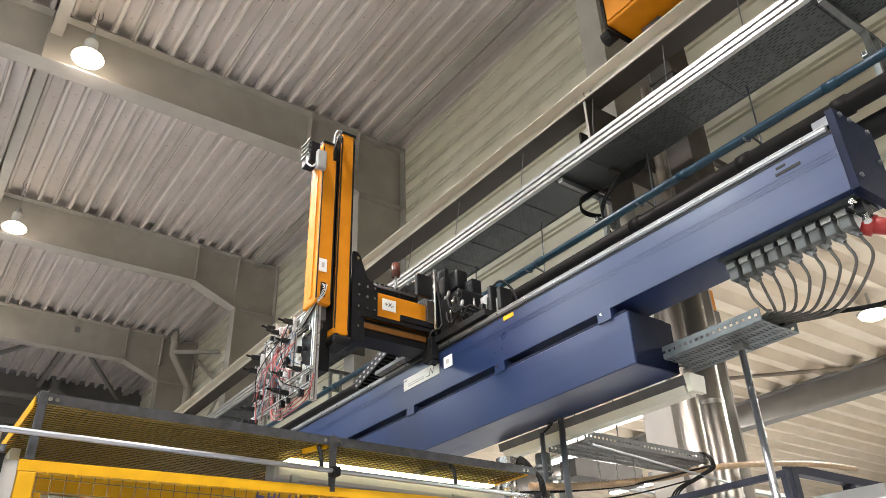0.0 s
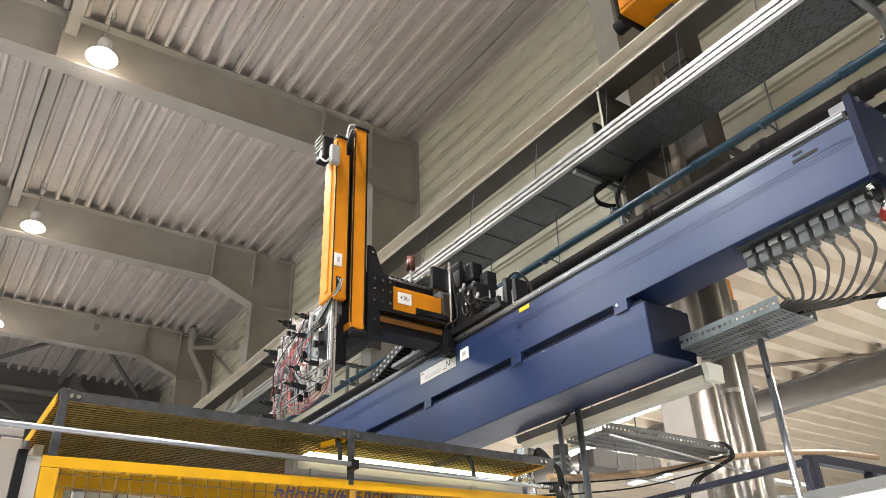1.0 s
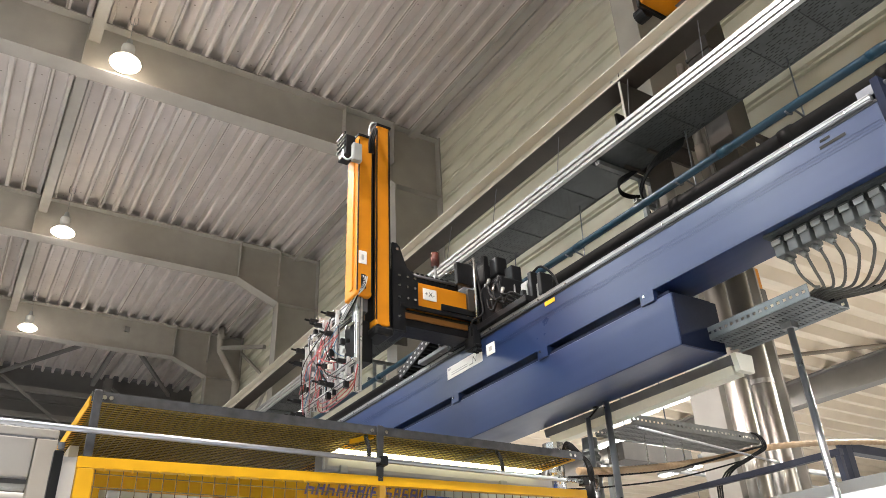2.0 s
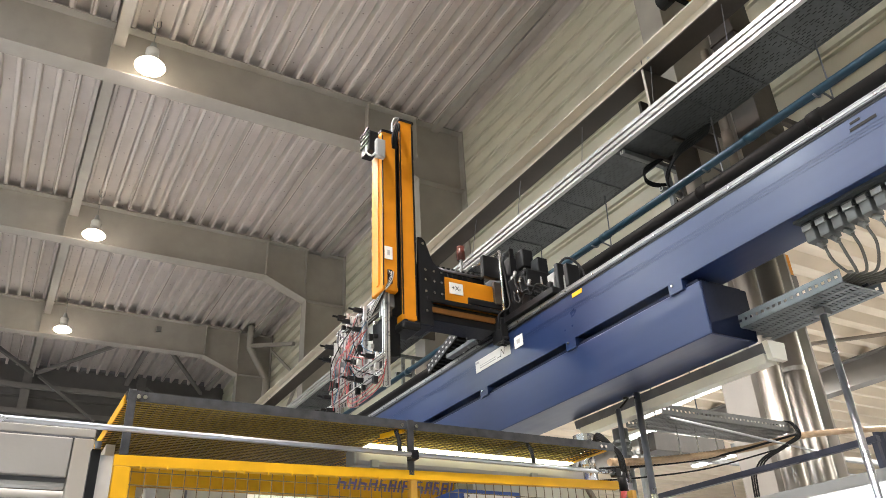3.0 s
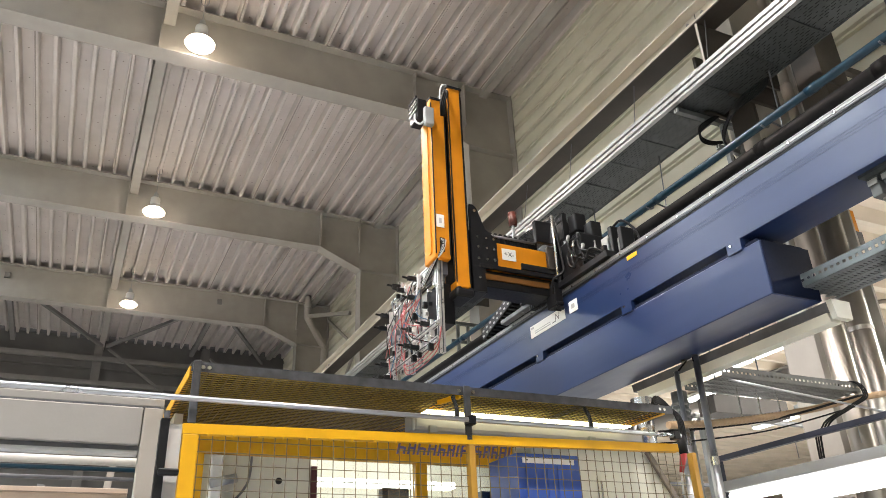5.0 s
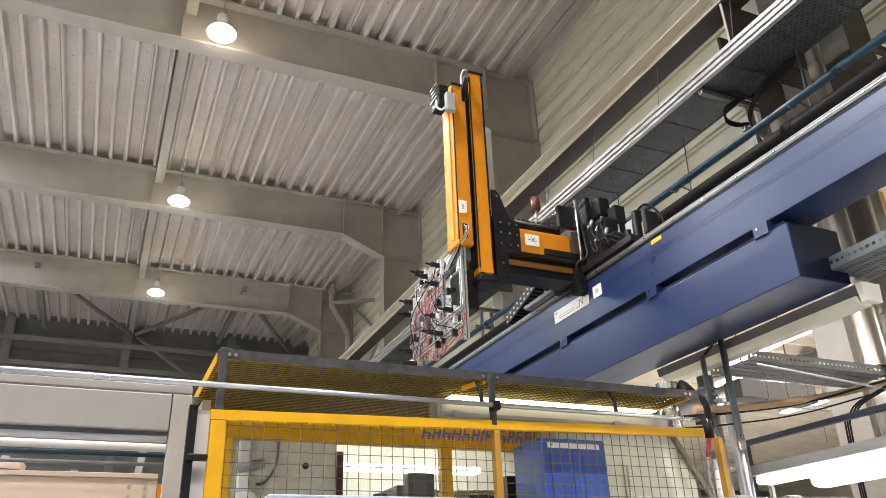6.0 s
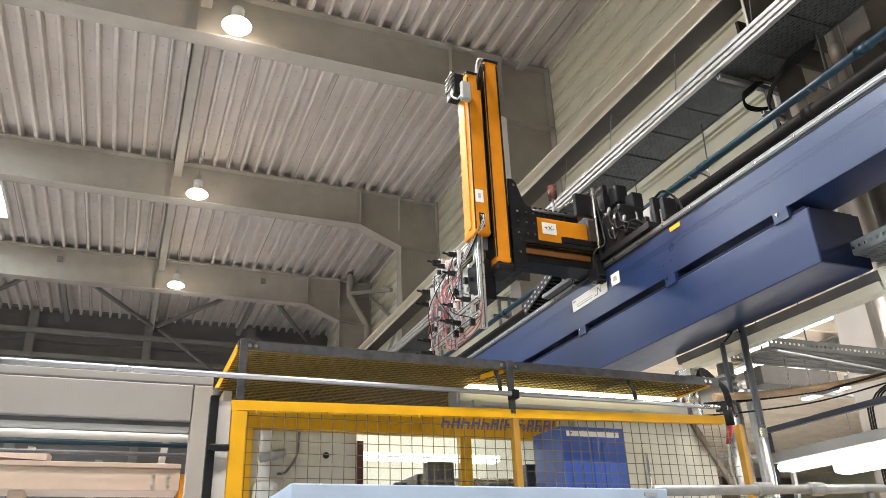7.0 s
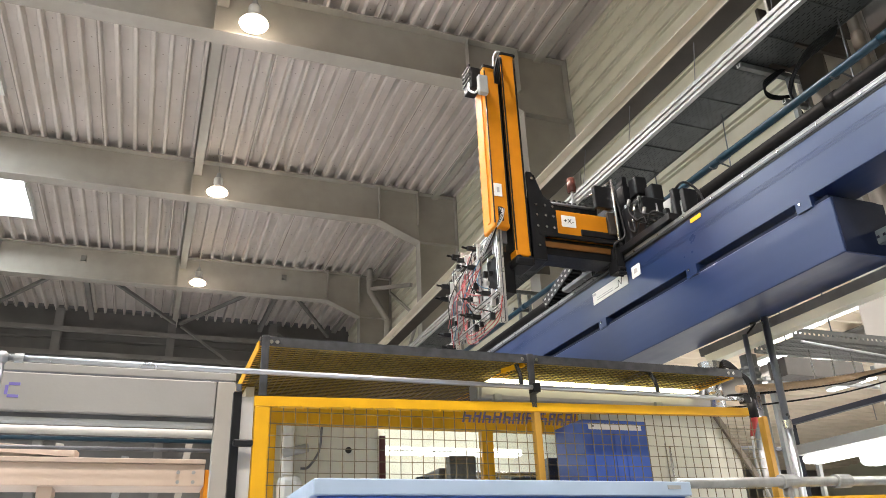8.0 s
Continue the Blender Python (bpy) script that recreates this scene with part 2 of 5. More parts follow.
def add_bar(bm, a, b, w, h, up=(0, 0, 1)):
    """A square bar from a to b, w across and h along up."""
    a, b = Vector(a), Vector(b)
    d = (b - a).normalized()
    s = d.cross(Vector(up)).normalized() * (w / 2)
    u = s.cross(d).normalized() * (h / 2)
    vs = [bm.verts.new(p + i * s + j * u) for p in (a, b) for i, j in ((-1, -1), (1, -1), (1, 1), (-1, 1))]
    for f in ((3, 2, 1, 0), (4, 5, 6, 7), (0, 1, 5, 4), (1, 2, 6, 5), (2, 3, 7, 6), (3, 0, 4, 7)):
        bm.faces.new([vs[i] for i in f])
    return bm


def bar(a, b, w, h, up=(0, 0, 1)):
    return add_bar(bmesh.new(), a, b, w, h, up)


def smooth_path(pts, n=8):
    ps = [Vector(p) for p in pts]
    ps = [2 * ps[0] - ps[1]] + ps + [2 * ps[-1] - ps[-2]]
    out = []
    for i in range(1, len(ps) - 2):
        p0, p1, p2, p3 = ps[i - 1:i + 3]
        for k in range(n):
            t = k / n
            out.append(0.5 * (2 * p1 + (p2 - p0) * t + (2 * p0 - 5 * p1 + 4 * p2 - p3) * t * t + (3 * p1 - p0 - 3 * p2 + p3) * t ** 3))
    out.append(ps[-2])
    return out


def add_tube(bm, pts, r, seg=8, n=8, ripple=0.0):
    path = smooth_path(pts, n) if n > 1 else [Vector(p) for p in pts]
    rings = []
    up = Vector((0.13, 0.31, 0.94))
    for i, p in enumerate(path):
        d = (path[min(i + 1, len(path) - 1)] - path[max(i - 1, 0)]).normalized()
        s = d.cross(up).normalized()
        u = s.cross(d)
        rr = r * (1 + ripple * (i % 2))
        rings.append([bm.verts.new(p + rr * (math.cos(a) * s + math.sin(a) * u)) for a in (2 * math.pi * k / seg for k in range(seg))])
    for a, b in zip(rings, rings[1:]):
        for k in range(seg):
            bm.faces.new((a[k], a[(k + 1) % seg], b[(k + 1) % seg], b[k]))
    bm.faces.new(rings[0][::-1])
    bm.faces.new(rings[-1])
    return bm


def tube(pts, r, seg=8, n=8, ripple=0.0):
    return add_tube(bmesh.new(), pts, r, seg, n, ripple)


def extrude(profile, axis, a, b):
    """A closed profile drawn out along x, y or z from a to b. Its points are the other two coordinates in order."""
    bm = bmesh.new()

    def at(p, v):
        return {"x": (v, p[0], p[1]), "y": (p[0], v, p[1]), "z": (p[0], p[1], v)}[axis]
    A = [bm.verts.new(at(p, a)) for p in profile]
    B = [bm.verts.new(at(p, b)) for p in profile]
    n = len(profile)
    for i in range(n):
        bm.faces.new((A[i], A[(i + 1) % n], B[(i + 1) % n], B[i]))
    bm.faces.new(A[::-1])
    bm.faces.new(B)
    bmesh.ops.recalc_face_normals(bm, faces=bm.faces[:])
    return bm


def i_profile(u0, u1, v0, v1, tf, tw):
    """An I-section: flanges across u at v0 and v1."""
    c = (u0 + u1) / 2
    return [(u0, v0), (u1, v0), (u1, v0 + tf), (c + tw / 2, v0 + tf), (c + tw / 2, v1 - tf), (u1, v1 - tf), (u1, v1), (u0, v1),
            (u0, v1 - tf), (c - tw / 2, v1 - tf), (c - tw / 2, v0 + tf), (u0, v0 + tf)]


def lettering(name, text, size, m, material, parent):
    cu = bpy.data.curves.new(name, "FONT")
    cu.body, cu.size, cu.align_x, cu.align_y, cu.extrude = text, size, "CENTER", "CENTER", 0.0008
    tmp = new(name + "_curve", cu)
    bpy.context.view_layer.update()
    me = bpy.data.meshes.new_from_object(tmp.evaluated_get(bpy.context.evaluated_depsgraph_get()))
    bpy.data.objects.remove(tmp)
    me.transform(m)
    me.materials.clear()
    me.materials.append(material)
    ob = new(name, me)
    ob.parent = parent
    ob.matrix_parent_inverse = parent.matrix_basis.inverted()
    return ob


# ---- the halls' shell ----
GIRDERS = (-6.45, -1.25, 3.95, 9.265, 14.48, 19.66)
DECK_Z = 9.87
WALL_X = 6.0
END_Y = 24.7

solo("floor", box(-14.2, 26, -9.2, END_Y + 0.2, -0.2, 0), CONCRETE, "grey worn concrete factory floor", "floor", kind="structure")

# trapezoidal roof deck: narrow ribs hang below wide flats
PITCH = 0.2762
prof = []
x = -14.148
while x < WALL_X:
    prof += [(x, DECK_Z + 0.17), (x + 0.185, DECK_Z + 0.17), (x + 0.200, DECK_Z + 0.006), (x + 0.205, DECK_Z),
             (x + 0.239, DECK_Z), (x + 0.244, DECK_Z + 0.006), (x + 0.259, DECK_Z + 0.17)]
    x += PITCH
SKY_X, SKY_Y = (-7.7, -3.15), ((5.9, 8.1), (10.9, 13.0), (16.05, 18.15), (0.7, 2.8), (-4.5, -2.4))


bm = bmesh.new()
ys = sorted({-9.0, END_Y, *(v for p in SKY_Y for v in p)})
for y0, y1 in zip(ys, ys[1:]):
    hole = any(abs(y0 - a) < 1e-6 for a, _ in SKY_Y)
    rows = [[(u, w) for u, w in prof if u < SKY_X[0]], [(u, w) for u, w in prof if u > SKY_X[1]]] if hole else [prof]
    for pts in rows:
        A = [bm.verts.new((u, y0, w)) for u, w in pts]
        B = [bm.verts.new((u, y1, w)) for u, w in pts]
        for i in range(len(pts) - 1):
            bm.faces.new((A[i], B[i], B[i + 1], A[i + 1]))
# upper skin, so that the roof has thickness
ceiling = solo("ceiling", bm, DECK, "grey-beige trapezoidal steel roof deck with narrow hanging ribs", "ceiling", kind="structure")
sol = ceiling.modifiers.new("thick", "SOLIDIFY")
sol.thickness, sol.offset = 0.012, 1

for k, (a, b) in enumerate(SKY_Y):
    sk = thing("skylight", "bright white translucent skylight panel in the roof deck", "skylight", ((SKY_X[0] + SKY_X[1]) / 2, (a + b) / 2, 10.1), "roof skylights", "structure")
    fr = bmesh.new()
    add_box(fr, SKY_X[0] - 0.1, SKY_X[0], a, b, DECK_Z - 0.02, 10.12)
    add_box(fr, SKY_X[1], SKY_X[1] + 0.06, a, b, DECK_Z - 0.02, 10.12)
    add_box(fr, SKY_X[0] - 0.1, SKY_X[1] + 0.06, a - 0.06, a, DECK_Z - 0.02, 10.12)
    add_box(fr, SKY_X[0] - 0.1, SKY_X[1] + 0.06, b, b + 0.06, DECK_Z - 0.02, 10.12)
    part("upstand", fr, WHITE, sk, "white upstand")
    part("pane", box(SKY_X[0] - 0.1, SKY_X[1] + 0.06, a - 0.06, b + 0.06, 10.125, 10.15), SKYLIGHT, sk, "glowing opal pane")
    area("skylight_daylight", pose((SKY_X[0] + SKY_X[1]) / 2, (a + b) / 2, 10.1), SKY_X[1] - SKY_X[0] - 0.1, b - a - 0.1, 330, DAY)

# wall above the opening to the second hall: cassette cladding with grooves along its length
LINTEL = 5.0
prof = [(WALL_X + 0.25, LINTEL), (WALL_X, LINTEL)]
z = LINTEL
while z < 9.9:
    t = min(z + 0.30, 10.0)
    prof += [(WALL_X, z + 0.02), (WALL_X, t - 0.13), (WALL_X + 0.05, t - 0.105), (WALL_X + 0.05, t - 0.075), (WALL_X + 0.012, t - 0.065), (WALL_X + 0.012, t - 0.04), (WALL_X + 0.04, t - 0.03), (WALL_X + 0.04, t - 0.018), (WALL_X, t - 0.008)]
    z += 0.30
prof += [(WALL_X, 10.1), (WALL_X + 0.25, 10.1)]
solo("wall_east", extrude(prof, "y", -9.0, END_Y), WALL, "pale greenish-grey steel cassette wall with horizontal grooves", "wall", kind="structure")
solo("edge_beam", extrude([(5.42, 9.76), (5.56, 9.76), (5.56, 9.866), (5.42, 9.866)], "y", -9.0, END_Y), STEEL_PAINT, "beige steel purlin under the deck beside the wall", "beam", kind="structure")

# end wall, far side wall and the wall behind
prof = []
z = 0.0
while z < 10:
    prof += [(END_Y, z), (END_Y, z + 0.9), (END_Y + 0.05, z + 0.93), (END_Y + 0.05, z + 0.97)]
    z += 1.0
prof += [(END_Y, 10.1), (END_Y + 0.25, 10.1), (END_Y + 0.25, 0)]
solo("wall_north", extrude(prof, "x", -14.2, 26), WALL_SHADED, "horizontally panelled steel end wall, darkened for its unlit bay", "wall", kind="structure")
bm = bmesh.new()
add_box(bm, -14.25, -14.0, -9.0, END_Y, 0, 5.6)
add_box(bm, -14.25, -14.0, -9.0, END_Y, 7.8, 10.1)
for y0, y1 in ((-9.0, -7.6), (-2.6, -1.6), (3.4, 4.4), (9.4, END_Y)):
    add_box(bm, -14.25, -14.0, y0, y1, 5.6, 7.8)
solo("wall_west", bm, WALL, "pale steel-clad hall wall with a band of high windows", "wall", kind="structure")
# unseen windows with lamps, added to light the roof ribs from the side
for k, (y0, y1) in enumerate(((-7.6, -2.6), (-1.6, 3.4), (4.4, 9.4))):
    wd = thing("window_%d" % (k + 1), "high steel-framed window in the hall wall", "window", (-14.1, (y0 + y1) / 2, 5.6), "", "structure")
    fr = bmesh.new()
    for y in (y0, (y0 + y1) / 2 - 0.03, y1 - 0.06):
        add_box(fr, -14.2, -14.1, y, y + 0.06, 5.6, 7.8)
    add_box(fr, -14.2, -14.1, y0, y1, 5.6, 5.66)
    add_box(fr, -14.2, -14.1, y0, y1, 7.74, 7.8)
    part("window_frame", fr, WHITE, wd)
    pn = part("pane", box(-14.16, -14.15, y0, y1, 5.6, 7.8), GLASS, wd, "clear glass")
    pn.visible_shadow = False
    area("window_daylight", pose(-14.05, (y0 + y1) / 2, 6.7, 0, -105, 0), 2.1, y1 - y0 - 0.1, 50, DAY)
solo("wall_south", box(-14.2, 26, -9.25, -9.0, 0, 10.1), WALL, "pale steel-clad hall wall", "wall", kind="structure")
solo("wall_second_hall", box(25.75, 26, -9.0, END_Y, 0, 6.2), WALL, "pale steel-clad wall of the second hall", "wall", kind="structure")


def frame_column(y):
    c = thing("steel_column", "beige-painted steel column of H section against the clad wall", "column", (5.5, y, 0), "hall columns")
    part("flange", box(5.07, 5.095, y - 0.15, y + 0.15, 0, 8.62), STEEL_PAINT, c)
    part("flange", box(5.965, 5.99, y - 0.15, y + 0.15, 0, 9.85), STEEL_PAINT, c)
    part("web", box(5.095, 5.965, y - 0.012, y + 0.012, 0, 9.85), STEEL_PAINT, c)
    for z in (8.62, 9.83, 5.0):
        part("stiffener", box(5.095, 5.965, y - 0.14, y + 0.14, z - 0.02, z), STEEL_PAINT, c)
    part("base_plate", box(4.97, 6.09, y - 0.25, y + 0.25, 0.0, 0.03), STEEL_PAINT, c)
    return c


def frame_girder(y):
    g = thing("roof_girder", "beige-painted steel I-girder with a sloped haunch at the column", "girder", (0, y, 9.4), "hall girders")
    part("bottom_flange", box(-14.0, 4.18, y - 0.15, y + 0.15, 9.0, 9.025), STEEL_PAINT, g)
    part("top_flange", box(-14.0, 5.09, y - 0.15, y + 0.15, 9.84, 9.865), STEEL_PAINT, g)
    web = extrude([(-14.0, 9.025), (4.18, 9.025), (5.09, 8.62), (5.09, 9.84), (-14.0, 9.84)], "y", y - 0.01, y + 0.01)
    part("web", web, STEEL_PAINT, g)
    part("haunch_flange", bar((4.15, y, 9.012), (5.08, y, 8.605), 0.30, 0.025), STEEL_PAINT, g, "sloped haunch flange")
    for x in (4.16, 0.2, -4.0, -8.2, 5.06):
        part("stiffener", box(x, x + 0.02, y - 0.14, y + 0.14, 9.026, 9.839), STEEL_PAINT, g)
    return g


for y in GIRDERS:
    frame_column(y)
    frame_girder(y)

# longitudinal ties between the girders
for y0, y1 in zip(GIRDERS, GIRDERS[1:] + (END_Y,)):
    for x in (0.30, -9.5):
        solo("roof_tie", extrude(i_profile(x - 0.08, x + 0.08, 9.56, 9.84, 0.015, 0.012), "y", y0 + 0.012, y1 - 0.012), STEEL_PAINT,
             "slim beige steel tie beam between two roof girders", "beam", "roof ties")

# end bay: posts, rails and bracing
for x in (-6.5, -3.0, 0.24, 3.4):
    solo("gable_post", extrude(i_profile(x - 0.12, x + 0.12, END_Y - 0.32, END_Y - 0.02, 0.02, 0.014), "z", 0, 9.82), GREY_SHADED_STEEL,
         "beige steel gable post in front of the end wall", "post", "gable posts")
for z in (9.15, 8.4, 6.5):
    solo("gable_rail", box(-14, 5.9, END_Y - 0.46, END_Y - 0.33, z - 0.07, z + 0.07), GREY_SHADED_STEEL, "horizontal steel rail on the gable posts", "rail", "gable rails")
for a, b in (((0.45, 24.1), (2.95, 19.9)), ((5.2, 24.3), (2.95, 19.9)), ((0.3, 24.1), (-2.1, 19.9)), ((-5.0, 24.1), (-2.1, 19.9))):
    solo("roof_brace", bar((*a, 9.5), (*b, 9.62), 0.09, 0.09), GREY_SHADED_STEEL, "diagonal steel wind brace under the roof deck", "brace", "roof braces")
for a, b in (((0.5, 9.45), (3.3, 7.5)), ((3.5, 9.45), (5.6, 8.0))):
    solo("gable_brace", bar((a[0], END_Y - 0.5, a[1]), (b[0], END_Y - 0.5, b[1]), 0.07, 0.07, (0, 1, 0)), GREY_SHADED_STEEL, "diagonal steel brace on the end wall", "brace", "gable braces")
for x in (-2.1, 2.95):
    solo("roof_strut", bar((x, 19.6, 9.58), (x, END_Y - 0.3, 9.58), 0.12, 0.14), GREY_SHADED_STEEL, "steel strut from the girder to the end wall", "strut", "roof struts")
# wall bracing between columns
for a, b in (((14.6, 9.3), (19.3, 6.2)), ((19.3, 9.3), (14.6, 6.2))):
    solo("wall_brace", bar((5.9, a[0], a[1]), (5.9, b[0], b[1]), 0.06, 0.06, (1, 0, 0)), STEEL_PAINT, "diagonal steel tie across the wall bay", "brace", "wall braces")
solo("wall_strut", bar((5.3, 19.3, 9.35), (5.95, 17.6, 8.9), 0.09, 0.09), STEEL_PAINT, "short inclined strut beside the column", "strut")
dp = thing("downpipe", "grey rainwater downpipe with two bends beside the column", "downpipe", (5.3, 19.3, 0))
part("pipe", tube([(5.3, 19.3, 9.95), (5.3, 19.3, 9.35), (5.36, 19.3, 9.2), (5.72, 19.3, 8.6), (5.8, 19.3, 8.4), (5.8, 19.3, 7.6), (5.8, 19.3, 0.0)], 0.09, 12, 6), STEEL_PAINT, dp, smooth=True)
part("collar", rod((5.3, 19.3, 9.6), (5.3, 19.3, 9.7), 0.11, 14), STEEL_PAINT, dp)

# ---- second hall behind the opening ----
R2 = 5.4
prof = []
y = -9.0
while y < END_Y:
    prof += [(y, R2 + 0.13), (y + 0.12, R2 + 0.13), (y + 0.20, R2), (y + 0.28, R2), (y + 0.36, R2 + 0.13)]
    y += 0.42
bm = bmesh.new()
A = [bm.verts.new((WALL_X + 0.25, u, w)) for u, w in prof]
B = [bm.verts.new((26, u, w)) for u, w in prof]
for i in range(len(prof) - 1):
    bm.faces.new((A[i], B[i], B[i + 1], A[i + 1]))
c2 = solo("ceiling_second_hall", bm, WHITE_DECK, "cream corrugated roof deck of the lower second hall", "ceiling", kind="structure")
sol = c2.modifiers.new("thick", "SOLIDIFY")
sol.thickness, sol.offset = 0.012, 1
for x in (11.15,):
    g = thing("hall_beam", "grey steel beam under the cream roof deck", "beam", (x, 8, R2))
    part("beam", extrude(i_profile(x - 0.12, x + 0.12, R2 - 0.42, R2 - 0.004, 0.025, 0.015), "y", -9.0, END_Y), GREY_SHADED_STEEL, g)
solo("roof_pipe", rod((9.77, 6.3, 5.37), (11.04, 5.02, 5.37), 0.03, 10), BROWN, "thin brown tie rod under the roof deck", "pipe")

# ---- ceiling lamps ----
def high_bay_lamp(x, y, z):
    lamp = thing("high_bay_lamp", "white high-bay lamp, lit, hanging from the roof on a cord", "lamp", (x, y, z), "high-bay lamps")
    bm = bmesh.new()
    ring = []
    for r, dz in ((0.04, 0.31), (0.085, 0.30), (0.092, 0.27), (0.085, 0.24), (0.092, 0.21), (0.085, 0.18), (0.07, 0.155), (0.10, 0.12), (0.15, 0.075), (0.155, 0.06), (0.14, 0.055)):
        ring.append([bm.verts.new((x + r * math.cos(a), y + r * math.sin(a), z + dz)) for a in (2 * math.pi * k / 24 for k in range(24))])
    for a, b in zip(ring, ring[1:]):
        for k in range(24):
            bm.faces.new((a[k], a[(k + 1) % 24], b[(k + 1) % 24], b[k]))
    bm.faces.new(ring[0])
    bm.faces.new(ring[-1][::-1])
    bmesh.ops.recalc_face_normals(bm, faces=bm.faces[:])
    part("shade", bm, WHITE, lamp, "white ribbed lamp body", True)
    bulb = bmesh.new()
    bmesh.ops.create_uvsphere(bulb, u_segments=20, v_segments=10, radius=0.205, matrix=Matrix.Translation((x, y, z)) @ Matrix.Diagonal((1, 1, 0.30, 1)))
    part("bulb", bulb, LAMP_WARM, lamp, "glowing warm-white bulb", True)
    part("socket", rod((x, y, z + 0.30), (x, y, z + 0.42), 0.06, 14, 0.035), PLASTIC_GREY, lamp, "grey lamp socket")
    part("cord", rod((x, y, z + 0.42), (x, y, DECK_Z + 0.03), 0.006, 6), GALV, lamp, "thin hanging cord")
    part("hook", tube([(x + 0.05, y, DECK_Z + 0.02), (x + 0.05, y, DECK_Z - 0.1), (x, y, DECK_Z - 0.14), (x - 0.05, y, DECK_Z - 0.1), (x - 0.05, y, DECK_Z + 0.02)], 0.006, 6, 4), GALV, lamp)
    sp = new("high_bay_light", bpy.data.lights.new("high_bay_light", "SPOT"))
    sp.data.energy, sp.data.color, sp.data.spot_size, sp.data.spot_blend, sp.data.shadow_soft_size = 2300, WARM, radians(118), 0.5, 0.17
    sp.matrix_world = pose(x, y, z - 0.10)
    side = new("high_bay_sidelight", bpy.data.lights.new("high_bay_sidelight", "POINT"))
    side.data.energy, side.data.color, side.data.shadow_soft_size = 14, WARM, 0.12
    side.matrix_world = pose(x, y, z - 0.22)
    return lamp


for x, y, z in ((0.72, 8.85, 9.02), (0.69, 13.83, 8.89), (0.68, 18.95, 8.93), (0.6, 3.6, 9.0), (0.6, -1.6, 9.0)):
    high_bay_lamp(x, y, z)
# unseen second row, added to light the hall from the left
for y in (-1.6, 3.6, 8.85):
    high_bay_lamp(-8.5, y, 9.0)

# ---- crane runway, cable tray and pipes along the wall ----
rw = thing("crane_runway", "cream steel crane runway girder along the column line", "girder", (4.33, 8, 6.0))
part("girder", extrude(i_profile(4.20, 4.43, 6.09, 6.29, 0.018, 0.014), "y", -8.9, END_Y - 0.5), RUNWAY_PAINT, rw)
# dark strip added below the flange: its shade put into colour
part("underside_shade", box(4.204, 4.426, -8.9, END_Y - 0.5, 6.078, 6.0885), DARK_BROWN, rw, "dark brown underside")
part("rail", extrude([(4.29, 6.291), (4.35, 6.291), (4.35, 6.35), (4.29, 6.35)], "y", -8.9, END_Y - 0.5), DARK_STEEL, rw, "dark crane rail")
for y in (-1.55, 3.55, 8.80, 14.0, 19.2):
    part("joint_plate", box(4.306, 4.3075, y - 0.004, y + 0.004, 6.109, 6.271), BLACK, rw, "dark joint between two lengths")
    for dy in (-0.09, 0.09):
        for z in (6.15, 6.22):
            part("bolt", rod((4.292, y + dy, z), (4.307, y + dy, z), 0.016, 6), GALV, rw)
for y in GIRDERS:
    bk = thing("runway_bracket", "beige steel corbel carrying the runway on a column", "bracket", (4.8, y, 5.6), "runway brackets")
    # shaded faces in dark brown, lit edge in beige: light put into colour
    part("bearing_plate", box(4.22, 5.06, y - 0.475, y - 0.455, 5.62, 6.076), DARK_BROWN, bk, "bearing plate, its shaded face put into dark brown")
    part("plate_edge", box(4.211, 4.2195, y - 0.476, y - 0.454, 5.62, 6.076), STEEL_PAINT, bk, "plate edge in its lit beige")
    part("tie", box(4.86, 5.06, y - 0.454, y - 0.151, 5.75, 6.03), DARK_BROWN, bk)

cr = thing("crane_carriage", "orange crane end carriage with a black buffer on the runway", "crane", (4.25, 2.0, 6.35))
part("body", box(4.0, 4.42, 1.0, 2.93, 6.42, 6.97, 0.015), ORANGE, cr)
part("side_plate", box(3.985, 3.998, 1.2, 2.91, 6.45, 6.94), ORANGE, cr)
part("edge_trim", box(3.99, 4.43, 2.93, 2.955, 6.39, 6.99), BLACK, cr)
part("buffer", rod((4.10, 2.95, 6.40), (4.10, 3.05, 6.40), 0.065, 16), RUBBER, cr, "black rubber buffer")
for y in (1.3, 2.7):
    part("wheel", rod((4.28, y, 6.46), (4.36, y, 6.46), 0.11, 18), DARK_STEEL, cr)

ct = thing("cable_tray", "wide cable tray with bright aluminium edge and dark perforated underside", "cable tray", (4.4, 8, 5.5))
part("edge_profile", extrude([(4.19, 5.47), (4.15, 5.47), (4.15, 5.495), (4.178, 5.498), (4.178, 5.514), (4.15, 5.517), (4.15, 5.552), (4.178, 5.555), (4.178, 5.571), (4.15, 5.574), (4.15, 5.61), (4.19, 5.61)], "y", -6.0, 23.0), ALU, ct, "bright ribbed aluminium edge")
part("far_edge", extrude([(4.655, 5.47), (4.67, 5.47), (4.67, 5.61), (4.655, 5.61)], "y", -6.0, 23.0), GALV_DARK, ct)
part("bottom", extrude([(4.191, 5.476), (4.654, 5.476), (4.654, 5.482), (4.191, 5.482)], "y", -6.0, 23.0), GALV_DARK, ct)
slots = bmesh.new()
rng = random.Random(5)
y = 0.8
